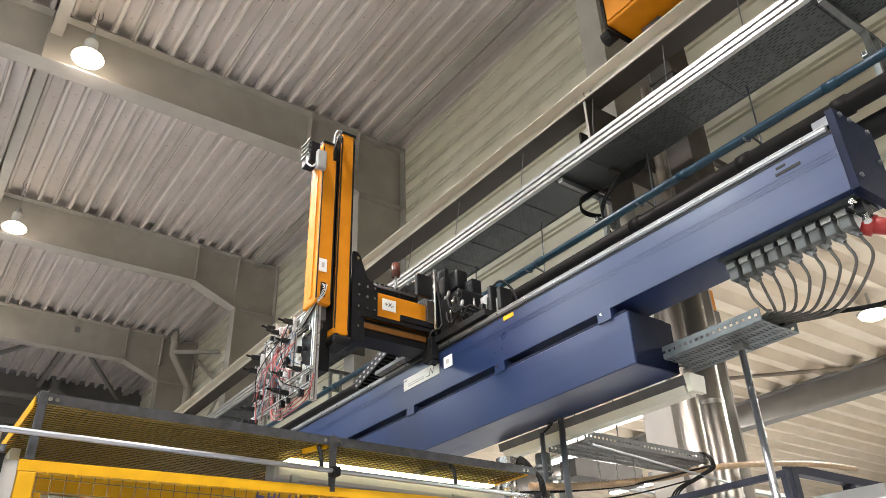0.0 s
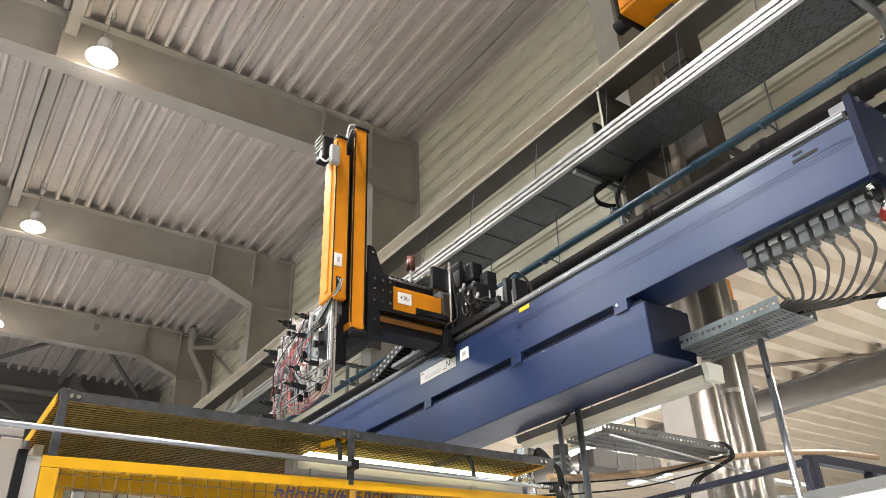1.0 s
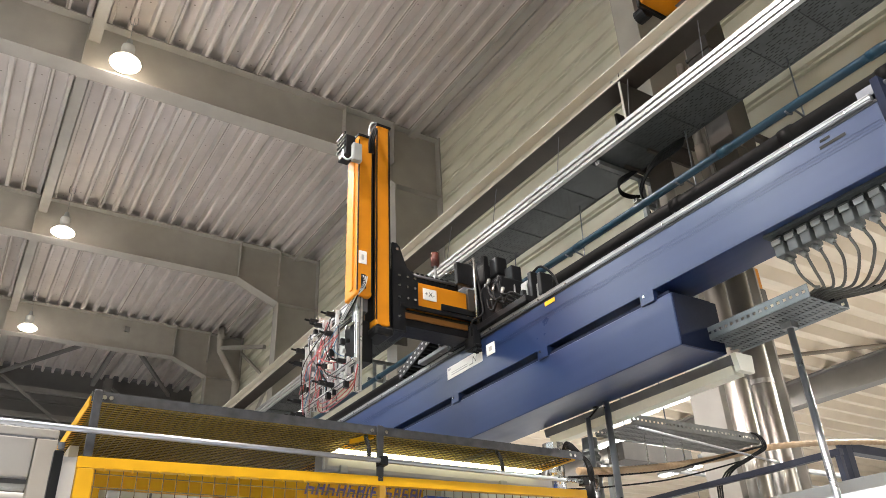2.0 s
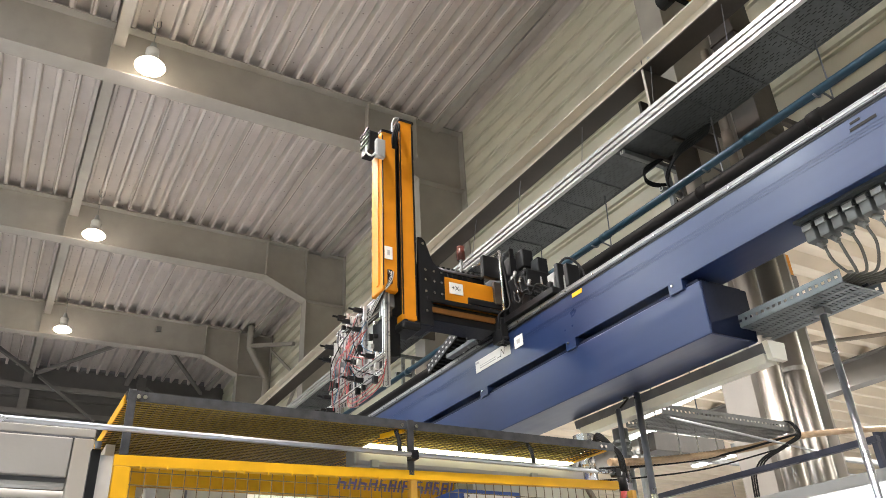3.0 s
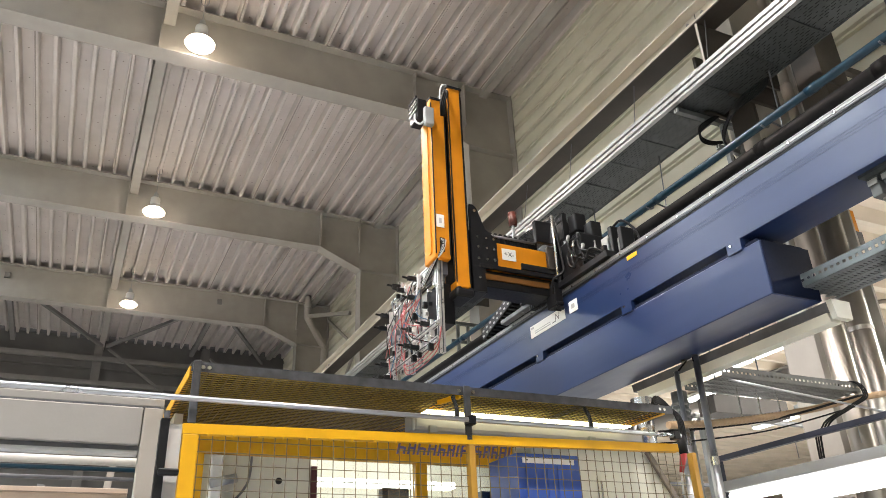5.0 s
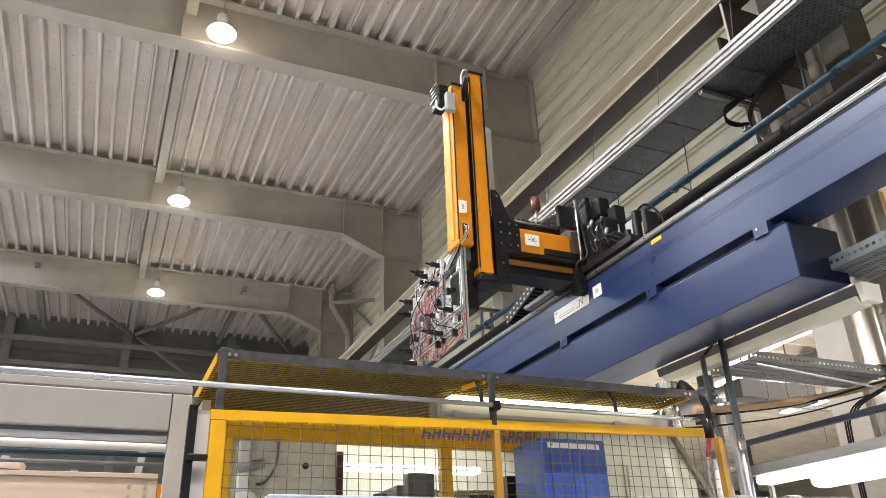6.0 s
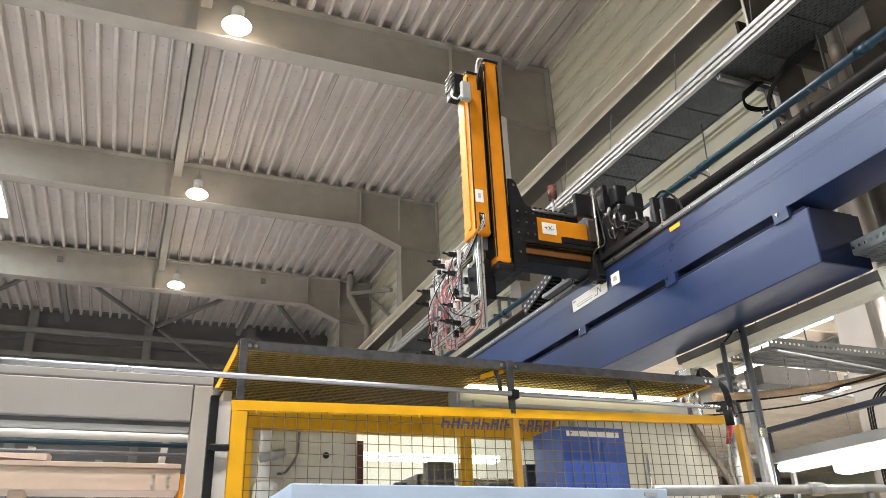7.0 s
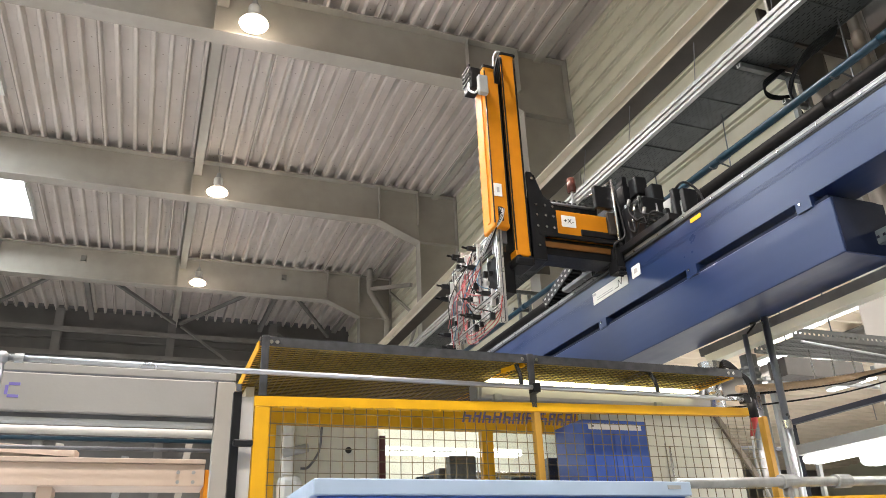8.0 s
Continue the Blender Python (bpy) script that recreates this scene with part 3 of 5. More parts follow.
while y < 12.0:
    for i in range(17):
        if rng.random() < 0.22:
            continue
        x = 4.206 + i * 0.0268
        y0 = y + 0.026 * (i % 2) + rng.uniform(-0.004, 0.004)
        ln = rng.choice((0.018, 0.032, 0.040))
        slots.faces.new([slots.verts.new((x + dx, y0 + dy, 5.4745)) for dx, dy in ((-0.0042, 0), (-0.0042, ln), (0.0042, ln), (0.0042, 0))])
    y += 0.056
slot_ob = part("perforation", slots, RUBBER, ct, "dark punched slots")
slot_ob["kind"] = "stuff"
for k in range(30):
    y = 0.6 + 0.42 * k
    part("joint_strip", box(4.192, 4.653, y - 0.005, y + 0.005, 5.468, 5.4735), GALV_DARK, ct)
for y in (1.9, 2.6, 3.4, 4.35, 5.4, 6.3, 8.0):
    solo("hanger_rod", rod((4.16, y, 5.611), (4.26, y + 0.02, 6.09), 0.004, 6), DARK_STEEL, "thin hanger rod between cable tray and runway", "hanger", "tray hangers")
for k, y in enumerate((1.45, 3.95, 9.2, 14.4)):
    tb = thing("tray_bracket", "galvanised strut bracket under the cable tray with a bundle of loops", "bracket", (4.5, y, 5.2), "tray brackets")
    part("cross_channel", box(4.20, 5.066, y - 0.10, y - 0.055, 5.415, 5.46), TRAY_DARK, tb)
    part("cross_channel", box(4.60, 5.066, y - 0.09, y - 0.05, 5.15, 5.19), TRAY_DARK, tb)
    for x0, z0 in ((4.196, 5.42), (4.597, 5.152)):
        rim = bmesh.new()
        for q in ((0.0, 0.006, 0.0, 0.034), (0.028, 0.034, 0.0, 0.034), (0.006, 0.028, 0.0, 0.006)):
            add_box(rim, x0 - 0.004, x0, y - 0.09 + q[0], y - 0.09 + q[1], z0 + q[2], z0 + q[3])
        part("channel_end", rim, GRIP_ALU, tb, "bright sawn channel end")
    part("hanger_channel", box(4.68, 4.72, y - 0.11, y - 0.07, 4.72, 5.414), GALV, tb)
    part("hanger_channel", box(4.84, 4.88, y - 0.11, y - 0.07, 4.85, 5.414), GALV, tb)
    if k == 1:
        for j in range(4):
            part("cable", tube([(4.64, y - 0.14, 5.47), (4.54, y - 0.12, 5.42 - j * 0.012), (4.47, y - 0.04, 5.36 - j * 0.016), (4.54, y + 0.02, 5.31 - j * 0.014), (4.66, y + 0.01, 5.29 - j * 0.01), (4.80, y - 0.03, 5.31)], 0.009, 6, 6), RUBBER, tb, "black cable loop", True)


dk = thing("riser_duct", "dark brown sheet-metal riser duct beside the column", "duct", (5.0, 3.2, 4.2))
part("duct", box(4.90, 5.20, 2.98, 3.22, 5.02, 7.0, 0.004), DARK_BROWN, dk)
for z in (5.3, 6.4):
    part("flange", box(4.885, 5.215, 2.965, 3.235, z, z + 0.03), DARK_BROWN, dk)
part("bracket", box(5.2, 5.99, 3.05, 3.10, 5.6, 5.66), DARK_BROWN, dk)
part("bracket", box(5.2, 5.99, 3.05, 3.10, 6.7, 6.76), DARK_BROWN, dk)
dr = thing("drain_pipe", "tan plastic drain pipe with a socket beside the duct", "pipe", (4.97, 3.36, 4))
part("pipe", rod((4.97, 3.36, 4.95), (4.97, 3.36, 6.5), 0.04, 16), BROWN, dr, smooth=True)
part("socket", rod((4.97, 3.36, 5.40), (4.97, 3.36, 5.56), 0.05, 16), BROWN, dr, smooth=True)
part("bracket", box(4.98, 5.066, 3.40, 3.82, 5.2, 5.24), GALV, dr)
# added plates whose dark brown carries the shade behind the cable tray
rs = thing("runway_support", "welded plate box carrying the runway, dark brown for the shade there", "bracket", (4.8, 3.7, 5.3))
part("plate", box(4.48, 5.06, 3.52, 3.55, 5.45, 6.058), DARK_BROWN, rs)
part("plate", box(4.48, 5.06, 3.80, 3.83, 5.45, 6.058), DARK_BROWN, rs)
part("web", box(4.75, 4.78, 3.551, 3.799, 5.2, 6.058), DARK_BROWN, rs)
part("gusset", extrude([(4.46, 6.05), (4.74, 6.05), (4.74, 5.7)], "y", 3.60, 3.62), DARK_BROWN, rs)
for k in range(5):
    solo("cable", tube([(4.62, 3.25, 5.46), (4.56 + 0.012 * k, 3.32, 5.42 - 0.01 * k), (4.50, 3.48 + 0.02 * k, 5.36 - 0.02 * k), (4.56, 3.75, 5.25 - 0.015 * k), (4.70, 3.86, 5.18), (4.8, 3.88, 5.05), (4.9, 3.89, 4.98)], 0.009, 6, 6), RUBBER, "black cable looping under the cable tray", "cable", "tray loop cables", smooth=True)


def service_pipe(name, label, x, z, r, material, joints, y0=-5.0, y1=23.0):
    p = thing(name, label, "pipe", (x, 8, z))
    part("pipe", rod((x, y0, z), (x, y1, z), r, 20), material, p, smooth=True)
    for y in joints:
        part("coupling", rod((x, y - 0.05, z), (x, y + 0.05, z), r * 1.16, 20), material, p, smooth=True)
    return p


service_pipe("compressed_air_pipe", "petrol-blue compressed air pipe with couplings along the wall", 4.35, 4.90, 0.032, PIPE_BLUE, (1.55, 2.75, 4.4, 6.2, 8.3))
service_pipe("coolant_pipe", "thick black insulated coolant pipe along the wall", 4.55, 4.84, 0.065, RUBBER, (1.6, 2.35, 3.4, 5.2, 7.0))
service_pipe("coolant_pipe", "thick black insulated coolant pipe along the wall", 4.72, 4.70, 0.08, RUBBER, (1.1, 3.0, 5.0), y1=22)
for y in (2.2, 3.2, 4.55, 5.6, 6.9):
    solo("pipe_hanger", rod((4.55, y, 4.90), (4.58, y, 5.475), 0.006, 6), DARK_STEEL, "thin threaded rod holding the pipes below the tray", "hanger", "pipe hangers")
    solo("pipe_clip", tube([(4.31, y, 4.87), (4.35, y, 4.862), (4.39, y, 4.88), (4.41, y, 4.93), (4.47, y, 4.93), (4.55, y, 4.912)], 0.008, 6, 4), DARK_STEEL, "dark steel clip holding the blue pipe", "clip", "pipe clips")

# ---- the gantry: blue beam, chain box, rail ----
FX, BX = 3.06, 3.34
gb = thing("gantry_beam", "navy-blue painted steel gantry beam of a linear robot", "gantry beam", (3.2, 6, 3.38))
part("body", box(FX, BX, 1.16, 13.0, 3.385, 3.70, 0.004), BLUE, gb)
for z, h in ((3.586, 0.003), (3.602, 0.002), (3.570, 0.002)):
    part("pressed_line", box(FX - 0.0015, FX + 0.002, 1.17, 13.0, z, z + h), BLUE, gb)
part("upper_lip", box(FX - 0.003, FX + 0.01, 1.16, 13.0, 3.69, 3.705), BLACK, gb, "dark lip under the rail")
part("rail_strip", box(FX - 0.006, FX + 0.03, 1.18, 13.0, 3.724, 3.745), ALU, gb, "bright steel rail strip")
part("rail_base", box(FX - 0.004, FX + 0.03, 1.18, 13.0, 3.7055, 3.7235), DARK_STEEL, gb, "dark steel rail base")
for z, m_ in ((3.707, DARK_STEEL), (3.736, GALV)):
    part("rail_edge", box(FX - 0.010, FX - 0.0062, 1.18, 13.0, z, z + 0.007, 0.001), m_, gb, "drawn steel edge")
part("guide_rail", extrude([(3.11, 3.705), (3.145, 3.705), (3.145, 3.722), (3.138, 3.73), (3.145, 3.75), (3.11, 3.75), (3.117, 3.73), (3.11, 3.722)], "y", 1.18, 13.0), CHROME, gb, "polished guide rail")
part("guide_rail", extrude([(3.28, 3.701), (3.315, 3.701), (3.315, 3.75), (3.28, 3.75)], "y", 1.18, 13.0), CHROME, gb, "polished guide rail")
for i in range(30):
    y = 1.30 + i * 0.28
    part("rail_bolt", rod((FX - 0.011, y, 3.725), (FX - 0.005, y, 3.725), 0.0065, 8), CHROME, gb)
part("shine_bar", box(3.30, 3.33, 2.75, 3.75, 3.80, 3.815, 0.002), CHROME, gb, "bright steel bar")
for y in (2.80, 3.70):
    part("bar_foot", box(3.305, 3.325, y - 0.02, y + 0.02, 3.7505, 3.7995), DARK_STEEL, gb)
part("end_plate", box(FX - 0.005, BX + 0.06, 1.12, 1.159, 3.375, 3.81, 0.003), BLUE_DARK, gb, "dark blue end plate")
part("end_cap", box(3.075, 3.12, 1.16, 1.24, 3.746, 3.80, 0.003), DARK_STEEL, gb)
for x, z in ((3.10, 3.785), (3.18, 3.785), (3.34, 3.785), (3.10, 3.45), (3.36, 3.45), (3.36, 3.62)):
    part("bolt", rod((x, 1.109, z), (x, 1.1195, z), 0.012, 8), DARK_STEEL, gb)
part("slot", box(FX - 0.0025, FX + 0.004, 1.33, 1.46, 3.622, 3.638), RUBBER, gb, "dark slotted hole")
part("slot", box(FX - 0.0025, FX + 0.004, 1.40, 1.45, 3.655, 3.668), RUBBER, gb, "dark slotted hole")
part("reference_mark", box(FX - 0.0035, FX + 0.001, 3.385, 3.485, 3.655, 3.683), YELLOW, gb, "small yellow sticker")
sg = part("nameplate", box(FX - 0.0045, FX, 4.23, 4.70, 3.528, 3.622), LABEL, gb, "white maker's plate with unreadable small print")
part("print_bar", box(FX - 0.0055, FX - 0.0046, 4.42, 4.64, 3.548, 3.557), INK_GREY, sg)
part("print_bar", box(FX - 0.0055, FX - 0.0046, 4.42, 4.64, 3.566, 3.572), INK_GREY, sg)
part("print_bar", box(FX - 0.0055, FX - 0.0046, 4.65, 4.69, 3.595, 3.611), INK_GREY, sg)
mk = bmesh.new()
pts = [(4.40, 3.55), (4.35, 3.55), (4.34, 3.60), (4.31, 3.555), (4.295, 3.607), (4.235, 3.607)]
for a, b in zip(pts, pts[1:]):
    add_bar(mk, (FX - 0.0052, a[0], a[1]), (FX - 0.0052, b[0], b[1]), 0.005, 0.0015, (1, 0, 0))
part("zigzag_mark", mk, INK, sg, "black zigzag line mark")
zs = part("axis_sign", box(FX - 0.0045, FX, 4.07, 4.17, 3.54, 3.625), LABEL, gb, "white axis sign with a faint letter")
part("print_bar", box(FX - 0.0055, FX - 0.0046, 4.10, 4.14, 3.567, 3.60), INK_GREY, zs)
part("support_leg", box(3.08, 3.32, 8.6, 8.9, 0, 3.384, 0.004), BLUE, gb, "blue supporting leg")
part("support_leg", box(3.08, 3.32, 12.6, 12.9, 0, 3.384, 0.004), BLUE, gb, "blue supporting leg")

cb = thing("chain_box", "navy-blue sheet-metal cable chain box hung under the gantry beam", "duct", (3.2, 5, 3.02))
part("body", box(FX, 3.41, 2.46, 9.0, 3.02, 3.325, 0.006), BLUE, cb)
# thin dark cover added so the end face of the blue box stays shaded
part("end_cap", box(FX + 0.003, 3.407, 2.452, 2.4595, 3.023, 3.322, 0.002), BLUE_DARK, cb, "dark blue cover putting the box end's shade into colour")
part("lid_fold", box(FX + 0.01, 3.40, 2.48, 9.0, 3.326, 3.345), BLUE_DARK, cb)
for y in (2.62, 3.55, 4.6, 5.6):
    part("hanger", box(FX - 0.012, FX + 0.10, y - 0.05, y + 0.05, 3.318, 3.384), BLUE, cb, "blue hanger tab")
    part("bolt", rod((FX - 0.018, y + 0.02, 3.365), (FX - 0.011, y + 0.02, 3.365), 0.009, 8), CHROME, cb)
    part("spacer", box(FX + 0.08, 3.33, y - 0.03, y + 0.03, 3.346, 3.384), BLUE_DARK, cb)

lf = thing("strip_light", "unlit pale strip light under the chain box", "strip light", (3.5, 3.2, 2.95))
part("housing", extrude([(3.415, 3.015), (3.55, 3.015), (3.54, 2.965), (3.425, 2.965)], "y", 2.44, 4.05), DARK_STEEL, lf)
part("diffuser", extrude([(3.43, 2.964), (3.535, 2.964), (3.52, 2.915), (3.445, 2.915)], "y", 2.46, 4.02), CREAM, lf, "milky diffuser")
part("end_cap", extrude([(3.412, 3.02), (3.552, 3.02), (3.542, 2.92), (3.426, 2.92)], "y", 2.405, 2.438), CREAM, lf, "milky end cap")
part("bracket", box(3.412, 3.46, 3.5, 3.54, 3.016, 3.06), GALV, lf)

# connector bank under the beam end
cn = thing("connector_bank", "row of grey plug connectors under the end of the gantry beam", "connectors", (3.2, 1.5, 3.37))
part("mounting_rail", box(3.10, 3.30, 1.17, 1.88, 3.370, 3.384), GALV_DARK, cn)
CABLE_END = []
for i in range(9):
    y = 1.84 - i * 0.072
    hd = part("plug_hood", box(3.14, 3.235, y - 0.026, y + 0.026, 3.268, 3.340, 0.006), HOOD, cn, "grey angled plug hood")
    part("socket_base", box(3.135, 3.24, y - 0.029, y + 0.029, 3.341, 3.369, 0.004), GALV_DARK, cn)
    part("latch", box(3.128, 3.134, y - 0.024, y + 0.024, 3.325, 3.352), GALV, hd)
    part("gland", rod((3.19, y, 3.267), (3.19, y - 0.025, 3.235), 0.014, 10), GALV, hd)
    CABLE_END.append((3.19, y - 0.025, 3.235))
for i, e in enumerate(CABLE_END):
    o = (i - 4) * 0.022
    sag = 0.05 + 0.012 * i
    c = tube([e, (e[0] + 0.01, e[1] - 0.012, e[2] - 0.05 - 0.5 * sag), (3.28 + o * 0.5, 0.55 * e[1] + 0.78, 3.15 - sag), (3.39 + o, 1.80, 3.125 - 0.2 * sag), (3.43 + o, 1.98, 3.112), (3.44 + o, 2.48, 3.112)], 0.0072, 8, 8)
    solo("cable", c, GREY_HOSE, "grey cable drooping from a plug into the cable tray", "cable", "plug cables", smooth=True)
pl = thing("power_plug", "white and red five-pole power plug under the beam end", "plug", (3.25, 1.15, 3.3))
part("socket", rod((3.20, 1.31, 3.345), (3.24, 1.22, 3.30), 0.045, 16), LABEL, pl, "white socket body", True)
part("flap", box(3.16, 3.28, 1.19, 1.33, 3.366, 3.374), WHITE, pl)
part("plug_body", rod((3.24, 1.22, 3.30), (3.28, 1.13, 3.245), 0.042, 16, 0.036), RED, pl, "red plug body", True)
part("collar", rod((3.235, 1.23, 3.305), (3.255, 1.195, 3.28), 0.05, 16), RED, pl, smooth=True)
solo("power_cable", tube([(3.28, 1.13, 3.245), (3.31, 1.08, 3.18), (3.34, 1.10, 3.04), (3.40, 1.3, 2.99), (3.46, 1.7, 3.09), (3.47, 2.0, 3.115)], 0.012, 8, 8), RUBBER, "black power cable hanging in a loop", "cable", smooth=True)
vl = thing("valve_block", "small silver and black fittings beside the plugs", "fitting", (3.2, 1.25, 3.34))
part("block", box(3.13, 3.21, 1.165, 1.205, 3.30, 3.369, 0.004), BLACK, vl)
part("knob", rod((3.16, 1.18, 3.30), (3.15, 1.175, 3.26), 0.018, 12), CHROME, vl)
part("knob", rod((3.12, 1.19, 3.35), (3.09, 1.19, 3.35), 0.014, 12), CHROME, vl)


def perforated_tray(name, label, x0, x1, y0, y1, z, h, along="y", zinc=None):
    """A galvanised tray of slats and punched flanks."""
    t = thing(name, label, "cable tray", ((x0 + x1) / 2, (y0 + y1) / 2, z))
    zinc = zinc or GALV
    lo, hi = (y0, y1) if along == "y" else (x0, x1)
    qa, qb = (x0, x1) if along == "y" else (y0, y1)

    def strip(name, u0, u1, v0, v1, z0, z1):
        part(name, box(v0, v1, u0, u1, z0, z1) if along == "y" else box(u0, u1, v0, v1, z0, z1), zinc, t)
    for q in (qa, qb):
        strip("flank_strip", lo, hi, q - 0.0015, q + 0.0015, z, z + h * 0.40)
        strip("flank_strip", lo, hi, q - 0.0015, q + 0.0015, z + h * 0.62, z + h)
        for k in range(int((hi - lo) / 0.036)):
            strip("flank_web", lo + 0.036 * k, lo + 0.036 * k + 0.018, q - 0.0015, q + 0.0015, z + h * 0.40, z + h * 0.62)
    for k in range(int((hi - lo) / 0.024)):
        strip("slat", lo + 0.024 * k, lo + 0.024 * k + 0.0165, qa + 0.002, qb - 0.002, z, z + 0.003)
    for f in (0.06, 0.28, 0.5, 0.72, 0.94):
        v = qa + (qb - qa) * f
        strip("floor_strip", lo, hi, v - 0.014, v + 0.014, z - 0.0022, z - 0.0002)
    return t


perforated_tray("perforated_tray", "galvanised perforated cable tray holding the plug cables", 3.29, 3.61, 1.84, 2.50, 3.085, 0.07, "y", ZINC_BLUE)
perforated_tray("perforated_tray", "galvanised perforated cable tray running towards the column", 3.52, 4.76, 3.33, 3.66, 2.885, 0.065, "x", TRAY_DARK)


def pole(name, label, x, y, z1, r, material=CHROME, foot=True):
    p = thing(name, label, "pole", (x, y, 0))
    part("tube", rod((x, y, 0.0), (x, y, z1), r, 18), material, p, smooth=True)
    if foot:
        part("base_plate", box(x - 0.07, x + 0.07, y - 0.07, y + 0.07, 0, 0.012), GALV, p)
    return p


p = pole("support_pole", "shiny steel support pole under the cable tray", 3.48, 2.10, 3.07, 0.018, POLE)
part("clamp", box(3.45, 3.51, 2.07, 2.13, 3.05, 3.084), GALV, p)
p = pole("support_pole", "shiny steel support pole under the chain box", 3.38, 3.38, 3.018, 0.021, POLE)
part("joint", rod((3.38, 3.38, 2.35), (3.38, 3.38, 2.40), 0.025, 18), CHROME, p)
pole("support_pole", "galvanised steel pole beside the guard fence", 3.29, 3.47, 2.93, 0.016, POLE)
solo("earth_cable", tube([(3.29, 3.45, 2.93), (3.32, 3.42, 2.97), (3.36, 3.44, 3.0), (3.38, 3.50, 3.018)], 0.006, 6, 6), RUBBER, "thin dark earth cable over the pole head", "cable")

# ---- the linear robot on the beam ----
RY = 4.25
rb = thing("gantry_robot", "orange and black linear handling robot riding on the blue gantry beam", "robot", (2.9, RY + 0.1, 3.75))
part("carriage_plate", box(3.02, 3.36, RY - 0.62, RY + 0.34, 3.752, 3.80, 0.004), BLACK, rb)
part("carriage_block", box(3.05, 3.33, RY - 0.02, RY + 0.30, 3.80, 4.20, 0.01), BLACK, rb)
part("slide_shoe", box(2.985, 3.05, RY - 0.03, RY + 0.09, 3.62, 3.80, 0.006), BLACK, rb, "black slide shoe on the beam's face")
for k in range(4):
    part("roller", rod((2.99, RY - 0.036 + 0.035 * (k % 2), 3.60 + 0.035 * (k // 2)), (3.04, RY - 0.036 + 0.035 * (k % 2), 3.60 + 0.035 * (k // 2)), 0.014, 10), BLACK, rb)
arm = part("cross_arm", box(2.42, 3.30, RY + 0.03, RY + 0.25, 3.90, 4.115, 0.008), ORANGE, rb, "orange horizontal arm")
part("arm_rail", box(2.40, 3.20, RY + 0.005, RY + 0.028, 3.885, 3.915, 0.003), BLACK, arm)
part("lower_arm", box(2.40, 3.045, RY + 0.04, RY + 0.24, 3.755, 3.883, 0.006), BLACK, rb, "dark lower arm rail")
part("lower_face", box(2.42, 2.98, RY + 0.025, RY + 0.039, 3.81, 3.85), BROWN_ORANGE, rb)
part("arm_slot", box(2.75, 3.04, RY + 0.012, RY + 0.029, 3.925, 3.975, 0.004), BLACK, rb, "dark cable slot")
part("guard_plate", box(2.98, 3.05, RY + 0.0, RY + 0.03, 3.92, 4.10, 0.003), DARK_BROWN, rb, "brown guard plate")
sx = part("axis_sign", box(2.60, 2.715, RY + 0.0245, RY + 0.0295, 3.985, 4.075), LABEL, rb, "white axis sign")
lettering("lettering", "+X-", 0.052, pose(2.657, RY + 0.0235, 4.03, 90), INK, sx).matrix_parent_inverse = Matrix.Identity(4)
part("cable_carrier", box(2.45, 2.93, RY + 0.05, RY + 0.20, 4.117, 4.195, 0.010), BLACK, rb, "black cable carrier on the arm")
part("carrier_rod", rod((2.50, RY + 0.04, 4.17), (2.90, RY + 0.04, 4.17), 0.010, 10), DARK_STEEL, rb, "thin steel rod along the carrier", True)
for k in range(9):
    part("carrier_link", box(2.47 + k * 0.043, 2.495 + k * 0.043, RY + 0.045, RY + 0.215, 4.12, 4.201, 0.003), BLACK, rb)
plate = part("bracket_plate", extrude([(2.34, 3.70), (2.44, 3.70), (2.44, 3.88), (2.55, 3.90), (2.55, 4.13), (2.46, 4.20), (2.40, 4.36), (2.375, 4.385), (2.34, 4.385)], "y", RY + 0.01, RY + 0.03), BLACK, rb, "black bolted bracket plate")
part("bracket_body", box(2.34, 2.46, RY + 0.03, RY + 0.24, 3.70, 4.18, 0.006), BLACK, rb)
for x in (2.39, 2.46, 2.52):
    for z in (3.80, 3.95, 4.04, 4.12):
        if x < 2.42 or z > 3.9:
            part("bolt", rod((x, RY - 0.001, z), (x, RY + 0.01, z), 0.010, 8), CHROME, plate)
part("bolt", rod((2.375, RY - 0.001, 4.33), (2.375, RY + 0.01, 4.33), 0.012, 8), CHROME, plate)


def lift_bar(x0, x1, z0, z1, name):
    b = part(name, box(x0, x1, RY, RY + 0.19, z0, z1, 0.012), ORANGE, rb, "orange vertical lifting bar")
    part("belt", box(x1 - 0.004, x1 + 0.012, RY + 0.02, RY + 0.16, z0 + 0.03, z1 - 0.03, 0.002), RUBBER, b, "black toothed belt")
    part("end_cap", box(x0 - 0.004, x1 + 0.014, RY - 0.006, RY + 0.20, z1 - 0.012, z1 + 0.012, 0.006), BLACK, b)
    return b


for xa in (2.056, 2.166, 2.207, 2.309):
    part("edge_strip", box(xa - 0.004, xa + 0.004, RY - 0.003, RY + 0.004, 3.93 if xa < 2.19 else 3.74, 5.21 if xa < 2.19 else 5.37), BLACK, rb, "black worn edge strip")
b1 = lift_bar(2.05, 2.172, 3.90, 5.255, "lift_bar")
part("edge_rail", box(2.040, 2.049, RY + 0.05, RY + 0.09, 3.95, 5.20), ORANGE, b1, "orange edge rail")
b2 = lift_bar(2.205, 2.315, 3.70, 5.41, "lift_bar")
part("belt", box(2.196, 2.206, RY + 0.02, RY + 0.16, 3.75, 5.36, 0.002), RUBBER, b2)
part("bar_spacer", box(2.186, 2.204, RY + 0.05, RY + 0.17, 3.95, 5.15), BLACK, rb)
